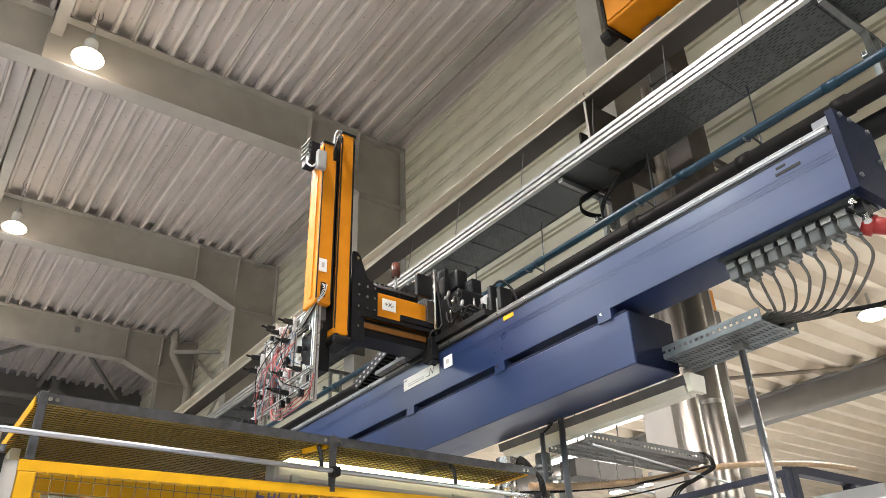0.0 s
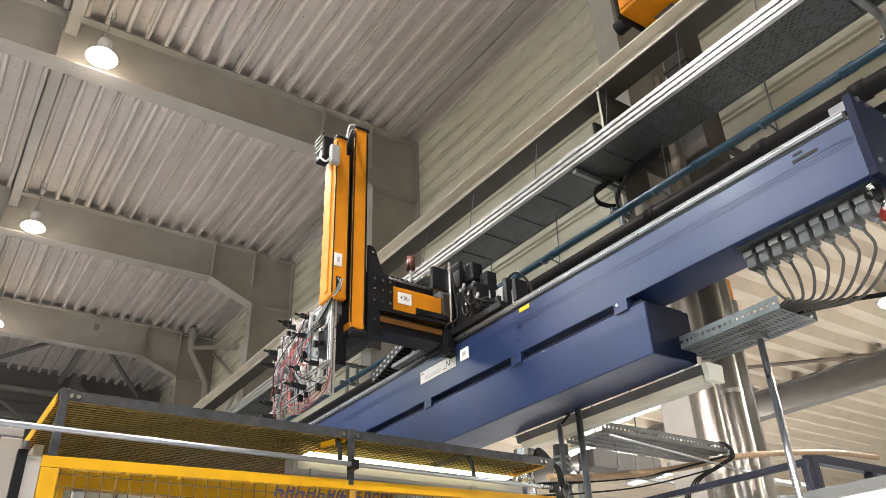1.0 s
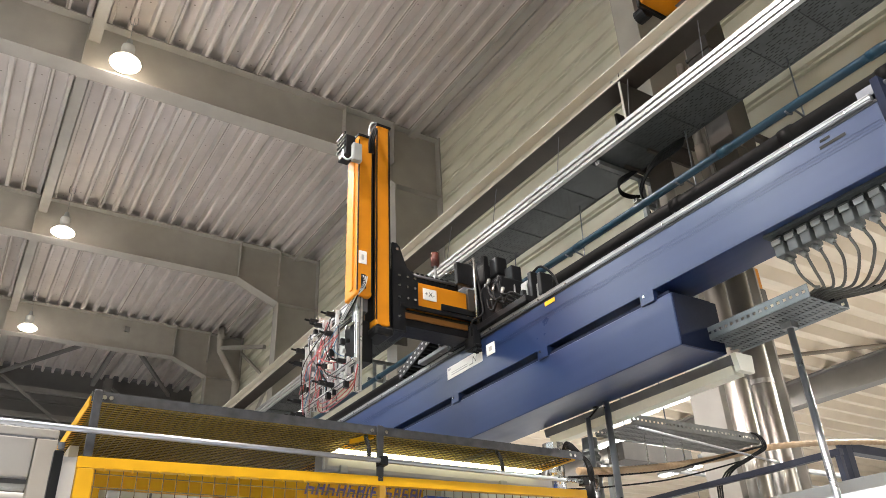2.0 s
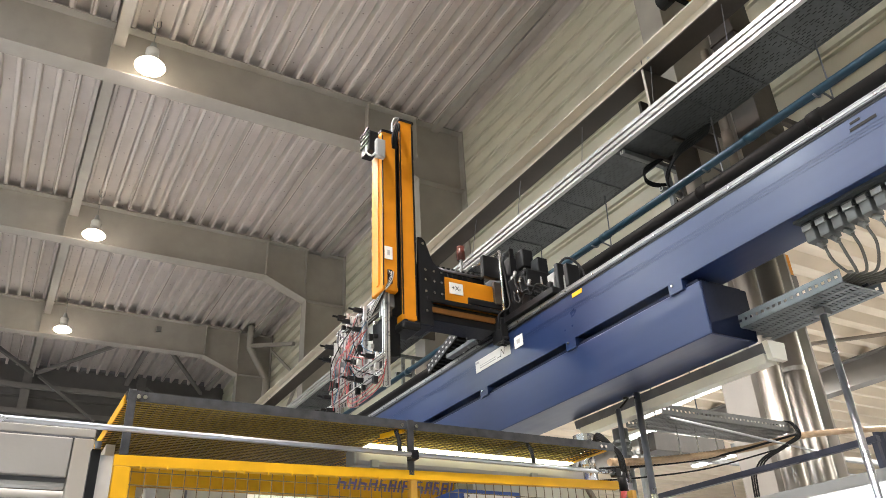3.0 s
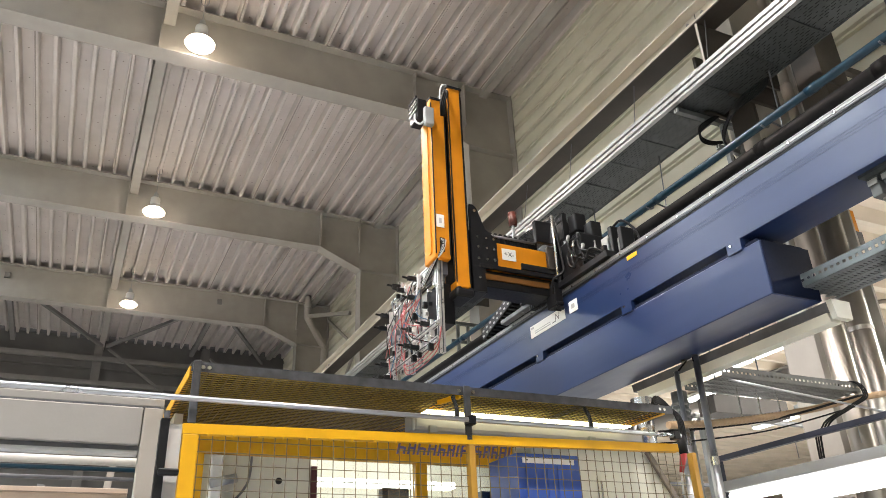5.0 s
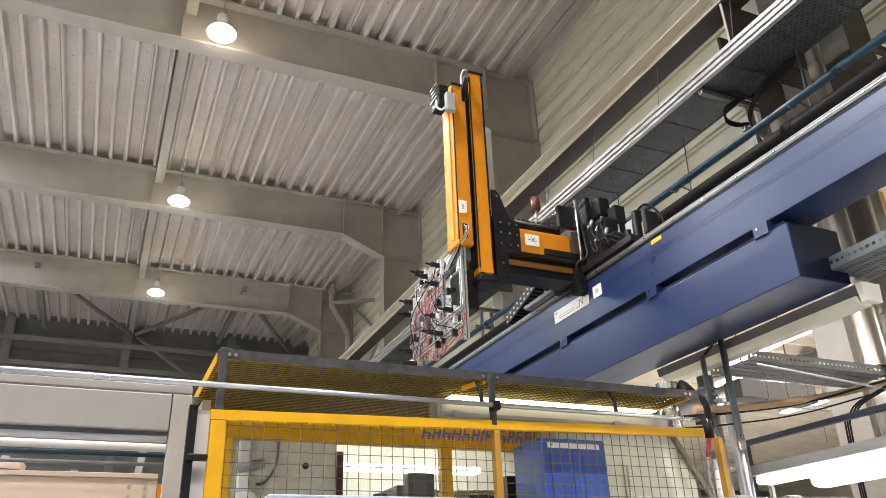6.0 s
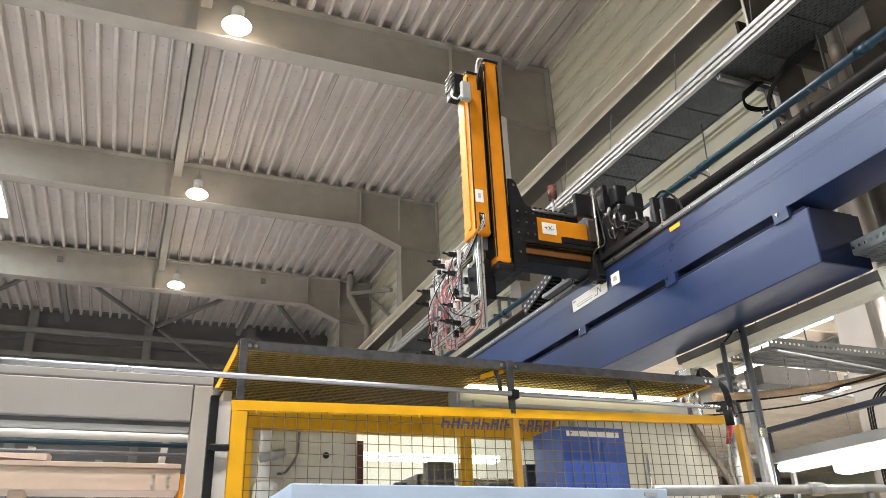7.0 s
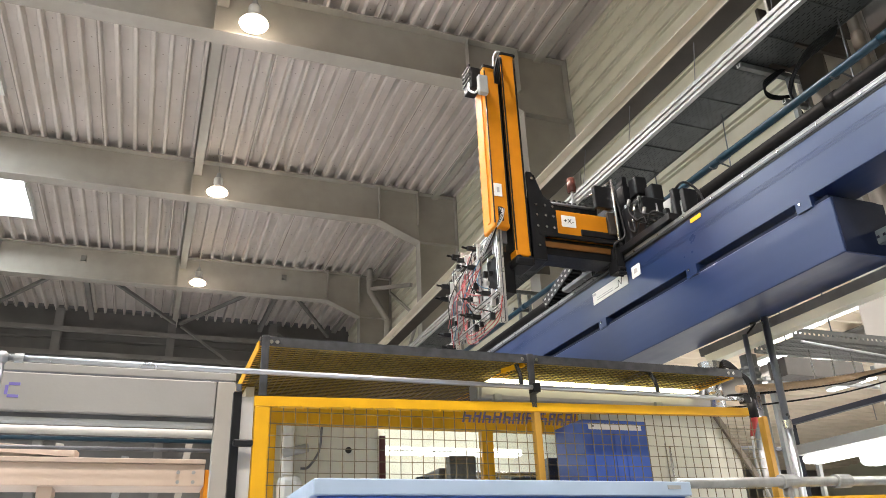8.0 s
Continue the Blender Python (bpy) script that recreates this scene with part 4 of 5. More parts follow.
part("column_back", box(2.316, 2.336, RY + 0.03, RY + 0.18, 3.72, 5.36), BLACK, rb)
ys_ = part("axis_sign", box(2.065, 2.125, RY - 0.005, RY, 4.14, 4.24), LABEL, rb, "white axis sign with a faint letter")
part("print_bar", box(2.085, 2.105, RY - 0.006, RY - 0.005, 4.17, 4.21), INK_GREY, ys_)
part("foot", box(2.19, 2.34, RY - 0.01, RY + 0.21, 3.635, 3.699, 0.02), BLACK, rb, "black foot under the lifting bar")
for x in (2.22, 2.31):
    part("roller", rod((x, RY - 0.005, 3.635), (x, RY + 0.205, 3.635), 0.028, 14), BLACK, rb)
part("top_motor", box(1.955, 2.04, RY + 0.03, RY + 0.17, 5.06, 5.25, 0.008), BLACK, rb, "black motor at the bar's head")
for k in range(4):
    part("cooling_fin", box(1.945, 1.957, RY + 0.03, RY + 0.17, 5.09 + k * 0.04, 5.105 + k * 0.04), BLACK, rb)
part("junction_box", box(1.985, 2.06, RY - 0.05, RY - 0.004, 4.97, 5.13, 0.008), PLASTIC_GREY, rb, "grey junction box")
part("cable", tube([(1.99, RY - 0.02, 4.97), (1.955, RY - 0.02, 4.93), (1.93, RY + 0.02, 4.98), (1.95, RY + 0.06, 5.07)], 0.008, 6, 6), CLEAR_HOSE, rb, "grey cable loop", True)
for k in range(3):
    part("cable", tube([(2.14 + 0.012 * k, RY - 0.012, 5.06), (2.12 + 0.014 * k, RY - 0.05, 5.14), (2.15 + 0.012 * k, RY - 0.05, 5.26), (2.20, RY + 0.02, 5.32 + 0.01 * k)], 0.010, 6, 6), RUBBER, rb, "black cable loop", True)
part("head_hoop", tube([(2.17, RY + 0.06, 5.26), (2.17, RY + 0.05, 5.40), (2.20, RY + 0.04, 5.45), (2.27, RY + 0.05, 5.44), (2.30, RY + 0.06, 5.42)], 0.009, 6, 6), CLEAR_HOSE, rb, smooth=True)
# signal lamp
sl = part("signal_mast", rod((2.78, RY + 0.13, 4.20), (2.78, RY + 0.13, 4.36), 0.012, 10), GALV, rb, "signal lamp mast")
part("signal_lens", rod((2.78, RY + 0.13, 4.345), (2.78, RY + 0.13, 4.455), 0.034, 18), LAMP_RED, sl, "smoked red signal lens", True)
part("mast_foot", box(2.75, 2.81, RY + 0.10, RY + 0.16, 4.20, 4.25, 0.006), GALV, sl)
# guide tube and rod
part("guide_tube", rod((3.03, RY - 0.03, 3.86), (3.03, RY - 0.03, 4.36), 0.014, 12), CHROME, rb, "upright steel tube", True)
part("guide_tube", rod((3.03, RY - 0.03, 4.35), (2.86, RY + 0.10, 4.24), 0.010, 10), CHROME, rb, "inclined steel rod", True)
part("air_hose", tube([(3.04, RY - 0.04, 4.3), (3.05, RY - 0.07, 4.0), (3.03, RY - 0.10, 3.86), (2.96, RY - 0.06, 3.80), (2.97, RY - 0.03, 3.70)], 0.009, 6, 6), RUBBER, rb, smooth=True)
# motors and fittings on the carriage
part("rear_panel", box(2.88, 3.03, RY - 0.02, RY + 0.02, 4.12, 4.30, 0.004), BLACK, rb, "black cover panel")
part("drive_housing", box(3.07, 3.30, RY - 0.30, RY - 0.03, 3.801, 4.10, 0.012), BLACK, rb, "black drive housing")
for k in range(7):
    part("cooling_fin", box(3.075, 3.115, RY - 0.10 + 0.014 * k, RY - 0.094 + 0.014 * k, 3.95, 4.36), BLACK, rb)
for k, (y, z) in enumerate(((RY - 0.17, 4.12), (RY - 0.23, 4.05), (RY - 0.29, 4.08), (RY - 0.33, 3.98), (RY - 0.20, 3.98))):
    part("connector", rod((3.06, y, z), (3.03, y - 0.02, z - 0.06), 0.013, 10), (GALV, CHROME, BLACK)[k % 3], rb, "round metal connector", True)
    part("cable", tube([(3.03, y - 0.02, z - 0.06), (3.02, y - 0.05, z - 0.15), (3.04, y - 0.10, 3.90), (3.10, y - 0.18, 3.84)], 0.007, 6, 6), RUBBER, rb, "black cable", True)
part("valve_block", box(3.15, 3.26, RY - 0.52, RY - 0.42, 3.801, 3.99, 0.006), PLASTIC_GREY, rb, "grey valve block")
for (x, y, w, z0, z1, nm) in ((3.12, RY - 0.05, 0.075, 3.801, 4.29, "drive_motor"), (3.18, RY - 0.14, 0.08, 3.801, 4.33, "drive_motor"), (3.23, RY - 0.25, 0.075, 3.801, 4.22, "drive_motor")):
    mo = part(nm, box(x - w / 2, x + w / 2, y - w / 2, y + w / 2, z0, z1 - 0.16, 0.012), BLACK, rb, "black upright drive motor")
    part("motor_head", box(x - w * 0.62, x + w * 0.62, y - w * 0.62, y + w * 0.62, z1 - 0.15, z1, 0.010), BLACK, mo)
    part("plug", rod((x - w * 0.5, y - w * 0.55, z1 - 0.17), (x - w * 0.5, y - w * 0.62, z1 - 0.24), 0.011, 10), GALV, mo, "round metal plug")
    part("cable", tube([(x - w * 0.5, y - w * 0.62, z1 - 0.28), (x - 0.07, y - 0.12, z1 - 0.42), (x + 0.02, y - 0.20, 3.86), (x + 0.06, y - 0.3, 3.83)], 0.008, 6, 6), RUBBER, mo, "black motor cable", True)
for k in range(5):
    y = RY - 0.46 - 0.05 * k
    part("fitting", box(3.12 + 0.03 * (k % 2), 3.2 + 0.03 * (k % 3), y - 0.02, y + 0.02, 3.801, 3.92 + 0.05 * ((k * 7) % 3), 0.006), (BLACK, PLASTIC_GREY, BLACK, GALV, BLACK)[k], rb)
part("fitting_hose", tube([(3.2, RY - 0.48, 4.05), (3.25, RY - 0.55, 4.10), (3.3, RY - 0.62, 4.0), (3.3, RY - 0.66, 3.86)], 0.009, 6, 6), RUBBER, rb, smooth=True)
# cable chain and its perforated guard
ch = part("chain_guard", bar((3.03, RY + 1.16, 3.79), (3.03, RY + 0.42, 4.02), 0.012, 0.09, (0, 0, 1)), BLACK, rb, "black perforated chain guard")
for k in range(12):
    f = (k + 0.5) / 12
    for dz in (-0.022, 0.022):
        y, z = RY + 1.16 - 0.74 * f, 3.79 + 0.23 * f + dz
        part("punched_hole", box(3.0215, 3.0235, y - 0.013, y + 0.013, z - 0.008, z + 0.008), PLASTIC_GREY, ch)
for k in range(16):
    f = k / 16
    part("chain_link", box(3.045, 3.20, RY + 1.14 - 0.72 * f - 0.018, RY + 1.14 - 0.72 * f + 0.018, 3.755 + 0.22 * f, 3.81 + 0.22 * f, 0.004), BLACK, rb)

rg = random.Random(77)
for k in range(44):
    y = RY + 0.06 + rg.uniform(0.0, 0.86)
    z = rg.choice((3.865, 3.775, 3.395, 3.285, 3.6, 3.5)) + rg.uniform(-0.05, 0.05)
    x = 2.10 - rg.uniform(0.0, 0.07)
    s = rg.uniform(0.008, 0.018)
    part("fitting", box(x - s, x + s, y - s * 0.8, y + s * 0.8, z - s * rg.uniform(0.7, 2.2), z + s, 0.002), (CHROME, GRIP_ALU, BLACK, GRIP_ALU, LABEL, BLACK)[k % 6], rb, "small gripper fitting")
# carriage details
for k in range(10):
    part("carriage_tooth", box(2.99, 3.04, RY + 0.10 + 0.024 * k, RY + 0.112 + 0.024 * k, 3.71, 3.75), BLACK, rb)
part("side_box", box(2.96, 3.05, RY + 0.10, RY + 0.42, 3.78, 3.86, 0.006), BLACK, rb, "black carriage side box")
part("bracket_tube", rod((3.02, RY + 0.36, 3.75), (3.02, RY + 0.36, 3.96), 0.012, 10), GALV, rb)
part("bracket_tube", rod((3.02, RY + 0.48, 3.75), (3.02, RY + 0.48, 3.92), 0.012, 10), GALV, rb)
part("rail_wiper", box(2.99, 3.05, RY + 0.32, RY + 0.78, 3.752, 3.785, 0.004), DARK_STEEL, rb, "dark rail wiper")

# gripper frame hung on the lifting bar
GX = 2.10


def profile_bar(a, b, w=0.036):
    bm = bmesh.new()
    add_bar(bm, a, b, w, w, (1, 0, 0))
    ob = part("profile_bar", bm, GRIP_ALU, rb, "slotted aluminium profile")
    d = (Vector(b) - Vector(a)).normalized()
    s = Vector((1, 0, 0))
    t = d.cross(s)
    for o in (-s, s, t, -t):
        g = bmesh.new()
        add_bar(g, Vector(a) + o * (w / 2), Vector(b) + o * (w / 2), 0.007, 0.007, (1, 0, 0))
        part("groove", g, DARK_STEEL, ob)
    return ob


Y0, Y1 = RY + 0.06, RY + 0.88
profile_bar((GX, Y0, 3.19), (GX, Y0, 3.90), 0.04)
profile_bar((GX, Y0 + 0.045, 3.70), (GX, Y0 + 0.045, 3.93), 0.04)
profile_bar((GX, Y1, 3.22), (GX, Y1, 3.84), 0.034)
profile_bar((GX, Y1 - 0.12, 3.25), (GX, Y1 - 0.12, 3.82), 0.03)
profile_bar((GX - 0.02, Y0 + 0.46, 3.18), (GX - 0.02, Y0 + 0.46, 3.86), 0.04)
profile_bar((GX - 0.02, Y0 + 0.30, 3.20), (GX - 0.02, Y0 + 0.30, 3.80), 0.03)
for z in (3.865, 3.775):
    profile_bar((GX, Y0 - 0.02, z), (GX, Y1 + 0.03, z), 0.030)
for z in (3.395, 3.285):
    profile_bar((GX - 0.03, Y0 - 0.02, z), (GX - 0.03, Y1 + 0.05, z), 0.032)
part("gripper_mount", box(2.10, 2.165, RY + 0.05, RY + 0.26, 3.76, 3.898, 0.006), DARK_STEEL, rb, "dark mounting block under the bar")
part("gripper_plate", box(GX + 0.03, GX + 0.05, Y0 + 0.26, Y0 + 0.58, 3.36, 3.74, 0.004), LABEL, rb, "white back plate")
part("valve_terminal", box(GX + 0.02, GX + 0.13, Y0 + 0.04, Y0 + 0.26, 3.42, 3.72, 0.006), BLACK, rb, "black valve terminal")
part("sensor_box", box(GX - 0.08, GX + 0.0, Y0 + 0.62, Y0 + 0.73, 3.47, 3.56, 0.006), DARK_STEEL, rb, "grey sensor box")
rng = random.Random(11)
for (dy, z) in ((0.60, 3.90), (0.84, 3.75), (0.88, 3.66), (0.30, 3.84), (0.32, 3.70), (0.50, 3.83), (0.86, 3.36), (0.90, 3.26), (0.34, 3.46), (0.40, 3.36), (0.28, 3.31), (0.78, 3.24), (0.10, 3.42)):
    cl = part("clamp", box(GX - 0.11, GX - 0.02, Y0 + dy - 0.014, Y0 + dy + 0.014, z - 0.016, z + 0.016, 0.004), BLACK, rb, "small black gripper clamp")
    part("clamp_tip", rod((GX - 0.11, Y0 + dy, z), (GX - 0.15, Y0 + dy, z + 0.004), 0.008, 8), RUBBER, cl)
    part("fitting", rod((GX - 0.05, Y0 + dy, z + 0.016), (GX - 0.05, Y0 + dy, z + 0.04), 0.007, 8), CHROME, cl)
    part("holder", box(GX - 0.045, GX - 0.017, Y0 + dy - 0.03, Y0 + dy - 0.014, z - 0.08, z + 0.03, 0.003), GRIP_ALU, cl)
for i in range(22):
    a = Vector((GX - rng.uniform(0.0, 0.08), Y0 + rng.uniform(0.15, 0.65), rng.uniform(3.55, 3.86)))
    b = Vector((GX - rng.uniform(0.0, 0.08), Y0 + rng.uniform(0.02, 0.85), rng.uniform(3.22, 3.5)))
    mid = (a + b) / 2 + Vector((-rng.uniform(0.02, 0.10), rng.uniform(-0.08, 0.08), -rng.uniform(0.0, 0.12)))
    mt, nm = ((RED_HOSE, "red air hose"), (RED_HOSE, "red air hose"), (BLUE_HOSE, "blue air hose"), (CLEAR_HOSE, "grey air hose"), (RUBBER, "black cable"))[i % 5]
    part("air_hose", tube([a, a.lerp(mid, 0.5) + Vector((-0.02, 0.03, -0.01)), mid, b], 0.0036, 5, 5), mt, rb, nm, True)
for i in range(3):
    z = 3.27 - 0.03 * i
    part("air_hose", tube([(GX - 0.03, Y0 + 0.55 + 0.03 * i, 3.42), (GX - 0.05, Y0 + 0.50, z - 0.02), (GX - 0.05, Y0 + 0.25, z - 0.05), (GX - 0.03, Y0 + 0.02, z), (GX - 0.02, Y0 - 0.04, 3.33 + 0.015 * i)], 0.0038, 5, 6), RED_HOSE, rb, "red air hose", True)
for i in range(6):
    part("air_hose", tube([(2.09 + 0.008 * i, RY - 0.006, 4.0), (2.08, RY - 0.05, 3.93 - 0.01 * i), (2.07, RY + 0.04 + 0.02 * i, 3.84), (2.06, RY + 0.2 + 0.02 * i, 3.74)], 0.006, 5, 6), (RUBBER, CLEAR_HOSE)[i % 2], rb, "hose from the bar's slot", True)
part("cable_slot", box(2.085, 2.125, RY - 0.003, RY + 0.01, 3.95, 4.06, 0.004), RUBBER, rb, "dark oval slot")

# the arm and the lifting mast sit a little below the carriage's top
ARM_PARTS = {"cross_arm", "lower_arm", "lower_face", "arm_slot", "axis_sign", "cable_carrier", "carrier_rod", "carrier_link", "bracket_plate", "bracket_body",
             "edge_strip", "lift_bar", "bar_spacer", "column_back", "foot", "top_motor", "junction_box", "head_hoop", "signal_mast", "cable_slot"}
for ob in rb.children:
    if ob.name.split(".")[0] in ARM_PARTS:
        ob.location.z -= 0.042

# ---- guard cage over the machine ----
CY, CX0, CX1 = 3.13, 0.385, 2.87
cg = thing("cage_canopy", "steel-framed mesh canopy over the moulding machine's guard", "guard canopy", (1.6, 3.6, 2.35))
part("front_angle", extrude([(CY - 0.004, 2.557), (CY + 0.002, 2.557), (CY + 0.002, 2.592), (CY + 0.05, 2.592), (CY + 0.05, 2.598), (CY - 0.004, 2.598)], "x", CX0, CX1 + 0.02), FRAME_STEEL, cg, "grey steel angle along the front")
part("side_angle", extrude([(CX0, 2.553), (CX0 + 0.004, 2.553), (CX0 + 0.004, 2.592), (CX0 + 0.04, 2.592), (CX0 + 0.04, 2.598), (CX0, 2.598)], "y", CY + 0.051, 4.20), YELLOW, cg, "yellow side angle")
part("side_angle", box(CX1 - 0.01, CX1 + 0.012, CY + 0.051, 3.65, 2.565, 2.598), YELLOW, cg)
part("rear_angle", box(CX0, CX1, 4.20, 4.24, 2.56, 2.60), YELLOW, cg)
for x in (CX0 + 0.005, 1.622):
    part("post", box(x, x + 0.032, CY - 0.020, CY - 0.005, 2.342, 2.60, 0.003), FRAME_STEEL, cg, "grey steel upright")
for x in (0.43, 0.455, 1.60, 1.675, 2.80, 2.83):
    part("bolt", rod((x, CY - 0.009, 2.575), (x, CY - 0.004, 2.575), 0.009, 10), CHROME, cg)
part("cross_brace", bar((1.65, CY + 0.05, 2.585), (1.65, 4.19, 2.585), 0.04, 0.02), YELLOW, cg)
part("stay", bar((1.615, CY + 0.012, 2.555), (1.565, CY + 0.15, 2.555), 0.014, 0.022), YELLOW, cg, "yellow diagonal stay")
part("cross_brace", bar((2.36, CY + 0.05, 2.585), (2.36, 3.9, 2.585), 0.025, 0.02), DARK_STEEL, cg)
wires = bmesh.new()
x = CX0 + 0.045
while x < CX1 - 0.01:
    add_box(wires, x - 0.0016, x + 0.0016, CY + 0.05, 4.20, 2.566, 2.570)
    x += 0.031
y = CY + 0.075
while y < 4.2:
    add_box(wires, CX0 + 0.01, CX1, y - 0.0016, y + 0.0016, 2.5705, 2.5745)
    y += 0.031
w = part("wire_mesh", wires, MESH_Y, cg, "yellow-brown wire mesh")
w["kind"] = "stuff"
part("cover_sheet", box(CX0 + 0.006, CX1 - 0.012, CY + 0.055, 4.198, 2.5995, 2.603), SHEET, cg, "dusty translucent yellow cover sheet")

fn = thing("guard_fence", "yellow-framed wire mesh guard fence of a moulding machine", "fence", (1.6, CY, 0))


def tilt_z(x):
    return 2.34 + 0.021 * (x - CX0)


part("top_bar", bar((CX0 - 0.01, CY, tilt_z(CX0) - 0.02), (CX1, CY, tilt_z(CX1) - 0.02), 0.04, 0.04), YELLOW, fn, "yellow top bar")
for x0, x1, m_ in ((0.378, 0.438, YELLOW), (1.633, 1.665, YELLOW_BACKLIT), (2.955, 2.985, YELLOW_BACKLIT)):
    part("post", box(x0, x1, CY - 0.02, CY + 0.02, 0, tilt_z(x0) - 0.041, 0.003), m_, fn, "yellow fence post")
part("bottom_bar", box(0.438, 2.954, CY - 0.02, CY + 0.02, 0.15, 0.19), YELLOW, fn)
wires = bmesh.new()
for xa, xb in ((0.445, 1.64), (1.69, 2.925)):
    x = xa
    while x < xb:
        add_box(wires, x - 0.0015, x + 0.0015, CY - 0.002, CY + 0.001, 0.19, tilt_z(x) - 0.042)
        x += 0.05
    z = 0.2
    while z < 2.29:
        add_box(wires, xa - 0.01, xb + 0.005, CY + 0.001, CY + 0.004, z - 0.0015, z + 0.0015)
        z += 0.0485
w = part("wire_mesh", wires, MESH_D, fn, "fine dull wire mesh")
w["kind"] = "stuff"
k = 0.47
while k < 1.6:
    part("mesh_hook", box(k, k + 0.005, CY - 0.024, CY - 0.02, tilt_z(k) - 0.052, tilt_z(k) - 0.035), YELLOW, fn)
    k += 0.10

rp = thing("guard_rail", "grey steel tube rail along the front of the cage", "rail", (0.9, CY - 0.06, 2.4))
part("tube", rod((-0.54, CY - 0.06, 2.430), (2.86, CY - 0.06, 2.425), 0.0115, 14), POLE, rp, smooth=True)
knuckle = bmesh.new()
bmesh.ops.create_uvsphere(knuckle, u_segments=14, v_segments=8, radius=0.024, matrix=Matrix.Translation((-0.54, CY - 0.06, 2.430)))
part("elbow", knuckle, GALV, rp, "cast rail knuckle", True)
part("elbow_collar", rod((-0.50, CY - 0.06, 2.430), (-0.47, CY - 0.06, 2.430), 0.018, 14), GALV, rp)
part("down_tube", rod((-0.54, CY - 0.06, 0), (-0.54, CY - 0.06, 2.430), 0.0115, 14), POLE, rp, smooth=True)
part("clamp", box(1.612, 1.650, CY - 0.074, CY - 0.021, 2.405, 2.447, 0.004), BLACK, rp)
part("clamp", box(2.81, 2.85, CY - 0.075, CY - 0.03, 2.405, 2.447, 0.004), BLACK, rp)
for x in (1.58, 2.33):
    part("hook", tube([(x + 0.05, CY + 0.08, 2.56), (x, CY + 0.02, 2.55), (x, CY - 0.01, 2.50), (x, CY - 0.02, 2.43)], 0.010, 8, 5), BLACK, rp, "bent black steel hook")

bp_ = thing("door_post", "dark steel door post with a black handle beside the fence", "post", (0.3, CY, 0))
part("post", box(0.292, 0.325, CY - 0.02, CY + 0.02, 0, 2.355, 0.003), BLACK, bp_)
part("handle", box(0.30, 0.375, CY - 0.055, CY - 0.021, 2.135, 2.16, 0.006), BLACK, bp_)
part("hinge", rod((0.31, CY - 0.03, 2.355), (0.31, CY - 0.03, 2.38), 0.012, 10), DARK_STEEL, bp_)
solo("side_panel", box(0.326, 0.376, CY + 0.005, CY + 0.02, 0, 2.34), WHITE, "narrow white sheet panel beside the yellow post", "panel")

# ---- the moulding machine behind the fence ----
MY = 3.8
mc = thing("moulding_machine", "yellow and cream injection moulding machine with glazed guard doors", "machine", (1.6, 4.4, 0))
fr = bmesh.new()
add_box(fr, 0.42, 2.27, MY, MY + 0.05, 2.37, 2.492)
part("header_panel", fr, YELLOW, mc, "yellow header panel")
part("door_stile", box(0.42, 0.57, MY, MY + 0.05, 0.4, 2.369), YELLOW, mc)
part("door_stile", box(1.668, 1.732, MY, MY + 0.05, 0.4, 2.369), YELLOW, mc)
part("door_stile", box(2.25, 2.27, MY, MY + 0.05, 0.4, 2.369), YELLOW, mc)
part("lower_panel", box(0.42, 2.27, MY, MY + 0.05, 0.0, 0.399), CREAM, mc)
part("cream_panel", box(0.575, 1.10, MY + 0.03, MY + 0.05, 0.4, 2.369), CREAM, mc, "cream sheet panel with a round hole")
part("hole", rod((0.94, MY + 0.022, 2.255), (0.94, MY + 0.0295, 2.255), 0.016, 14), RUBBER, mc)
part("door_edge", box(1.10, 1.13, MY + 0.01, MY + 0.05, 0.4, 2.33), OXBLOOD, mc, "dark red rubber door edge")
for x0, x1 in ((1.131, 1.667), (1.733, 2.249)):
    pn = part("window_pane", box(x0, x1, MY + 0.02, MY + 0.026, 0.9, 2.365), GLASS, mc, "clear guard door pane")
    pn.visible_shadow = False
    part("window_rail", box(x0, x1, MY + 0.005, MY + 0.045, 0.4, 0.899), YELLOW, mc)
    part("lock_box", box(x1 - 0.18, x1 - 0.03, MY + 0.03, MY + 0.09, 2.10, 2.24, 0.004), DARK_STEEL, mc)
part("white_cover", box(0.585, 0.70, MY - 0.06, MY + 0.028, 1.7, 2.12, 0.03), LABEL, mc, "white rounded cover")
part("white_cover", box(0.60, 0.66, MY - 0.03, MY + 0.028, 2.12, 2.36, 0.012), LABEL, mc, "white rounded cover")
part("cover_joint", rod((0.60, MY - 0.05, 2.22), (0.72, MY - 0.05, 2.25), 0.022, 12), PLASTIC_GREY, mc, smooth=True)
part("cover_arc", tube([(0.80, MY + 0.02, 2.365), (0.79, MY + 0.02, 2.25), (0.74, MY + 0.02, 2.17), (0.70, MY + 0.02, 2.16)], 0.006, 6, 6), DARK_STEEL, mc)
part("hole", rod((0.66, MY - 0.062, 1.98), (0.66, MY - 0.058, 1.98), 0.03, 14), RUBBER, mc)
part("inner_wall", box(0.45, 3.0, 4.75, 4.80, 0.0, 2.56), CREAM, mc, "cream rear wall of the mould space")
part("side_wall", box(0.42, 0.46, MY + 0.051, 4.749, 0.0, 2.56), CREAM, mc)
part("bed", box(0.47, 3.4, MY + 0.06, 4.74, 0.0, 1.2), CREAM, mc)
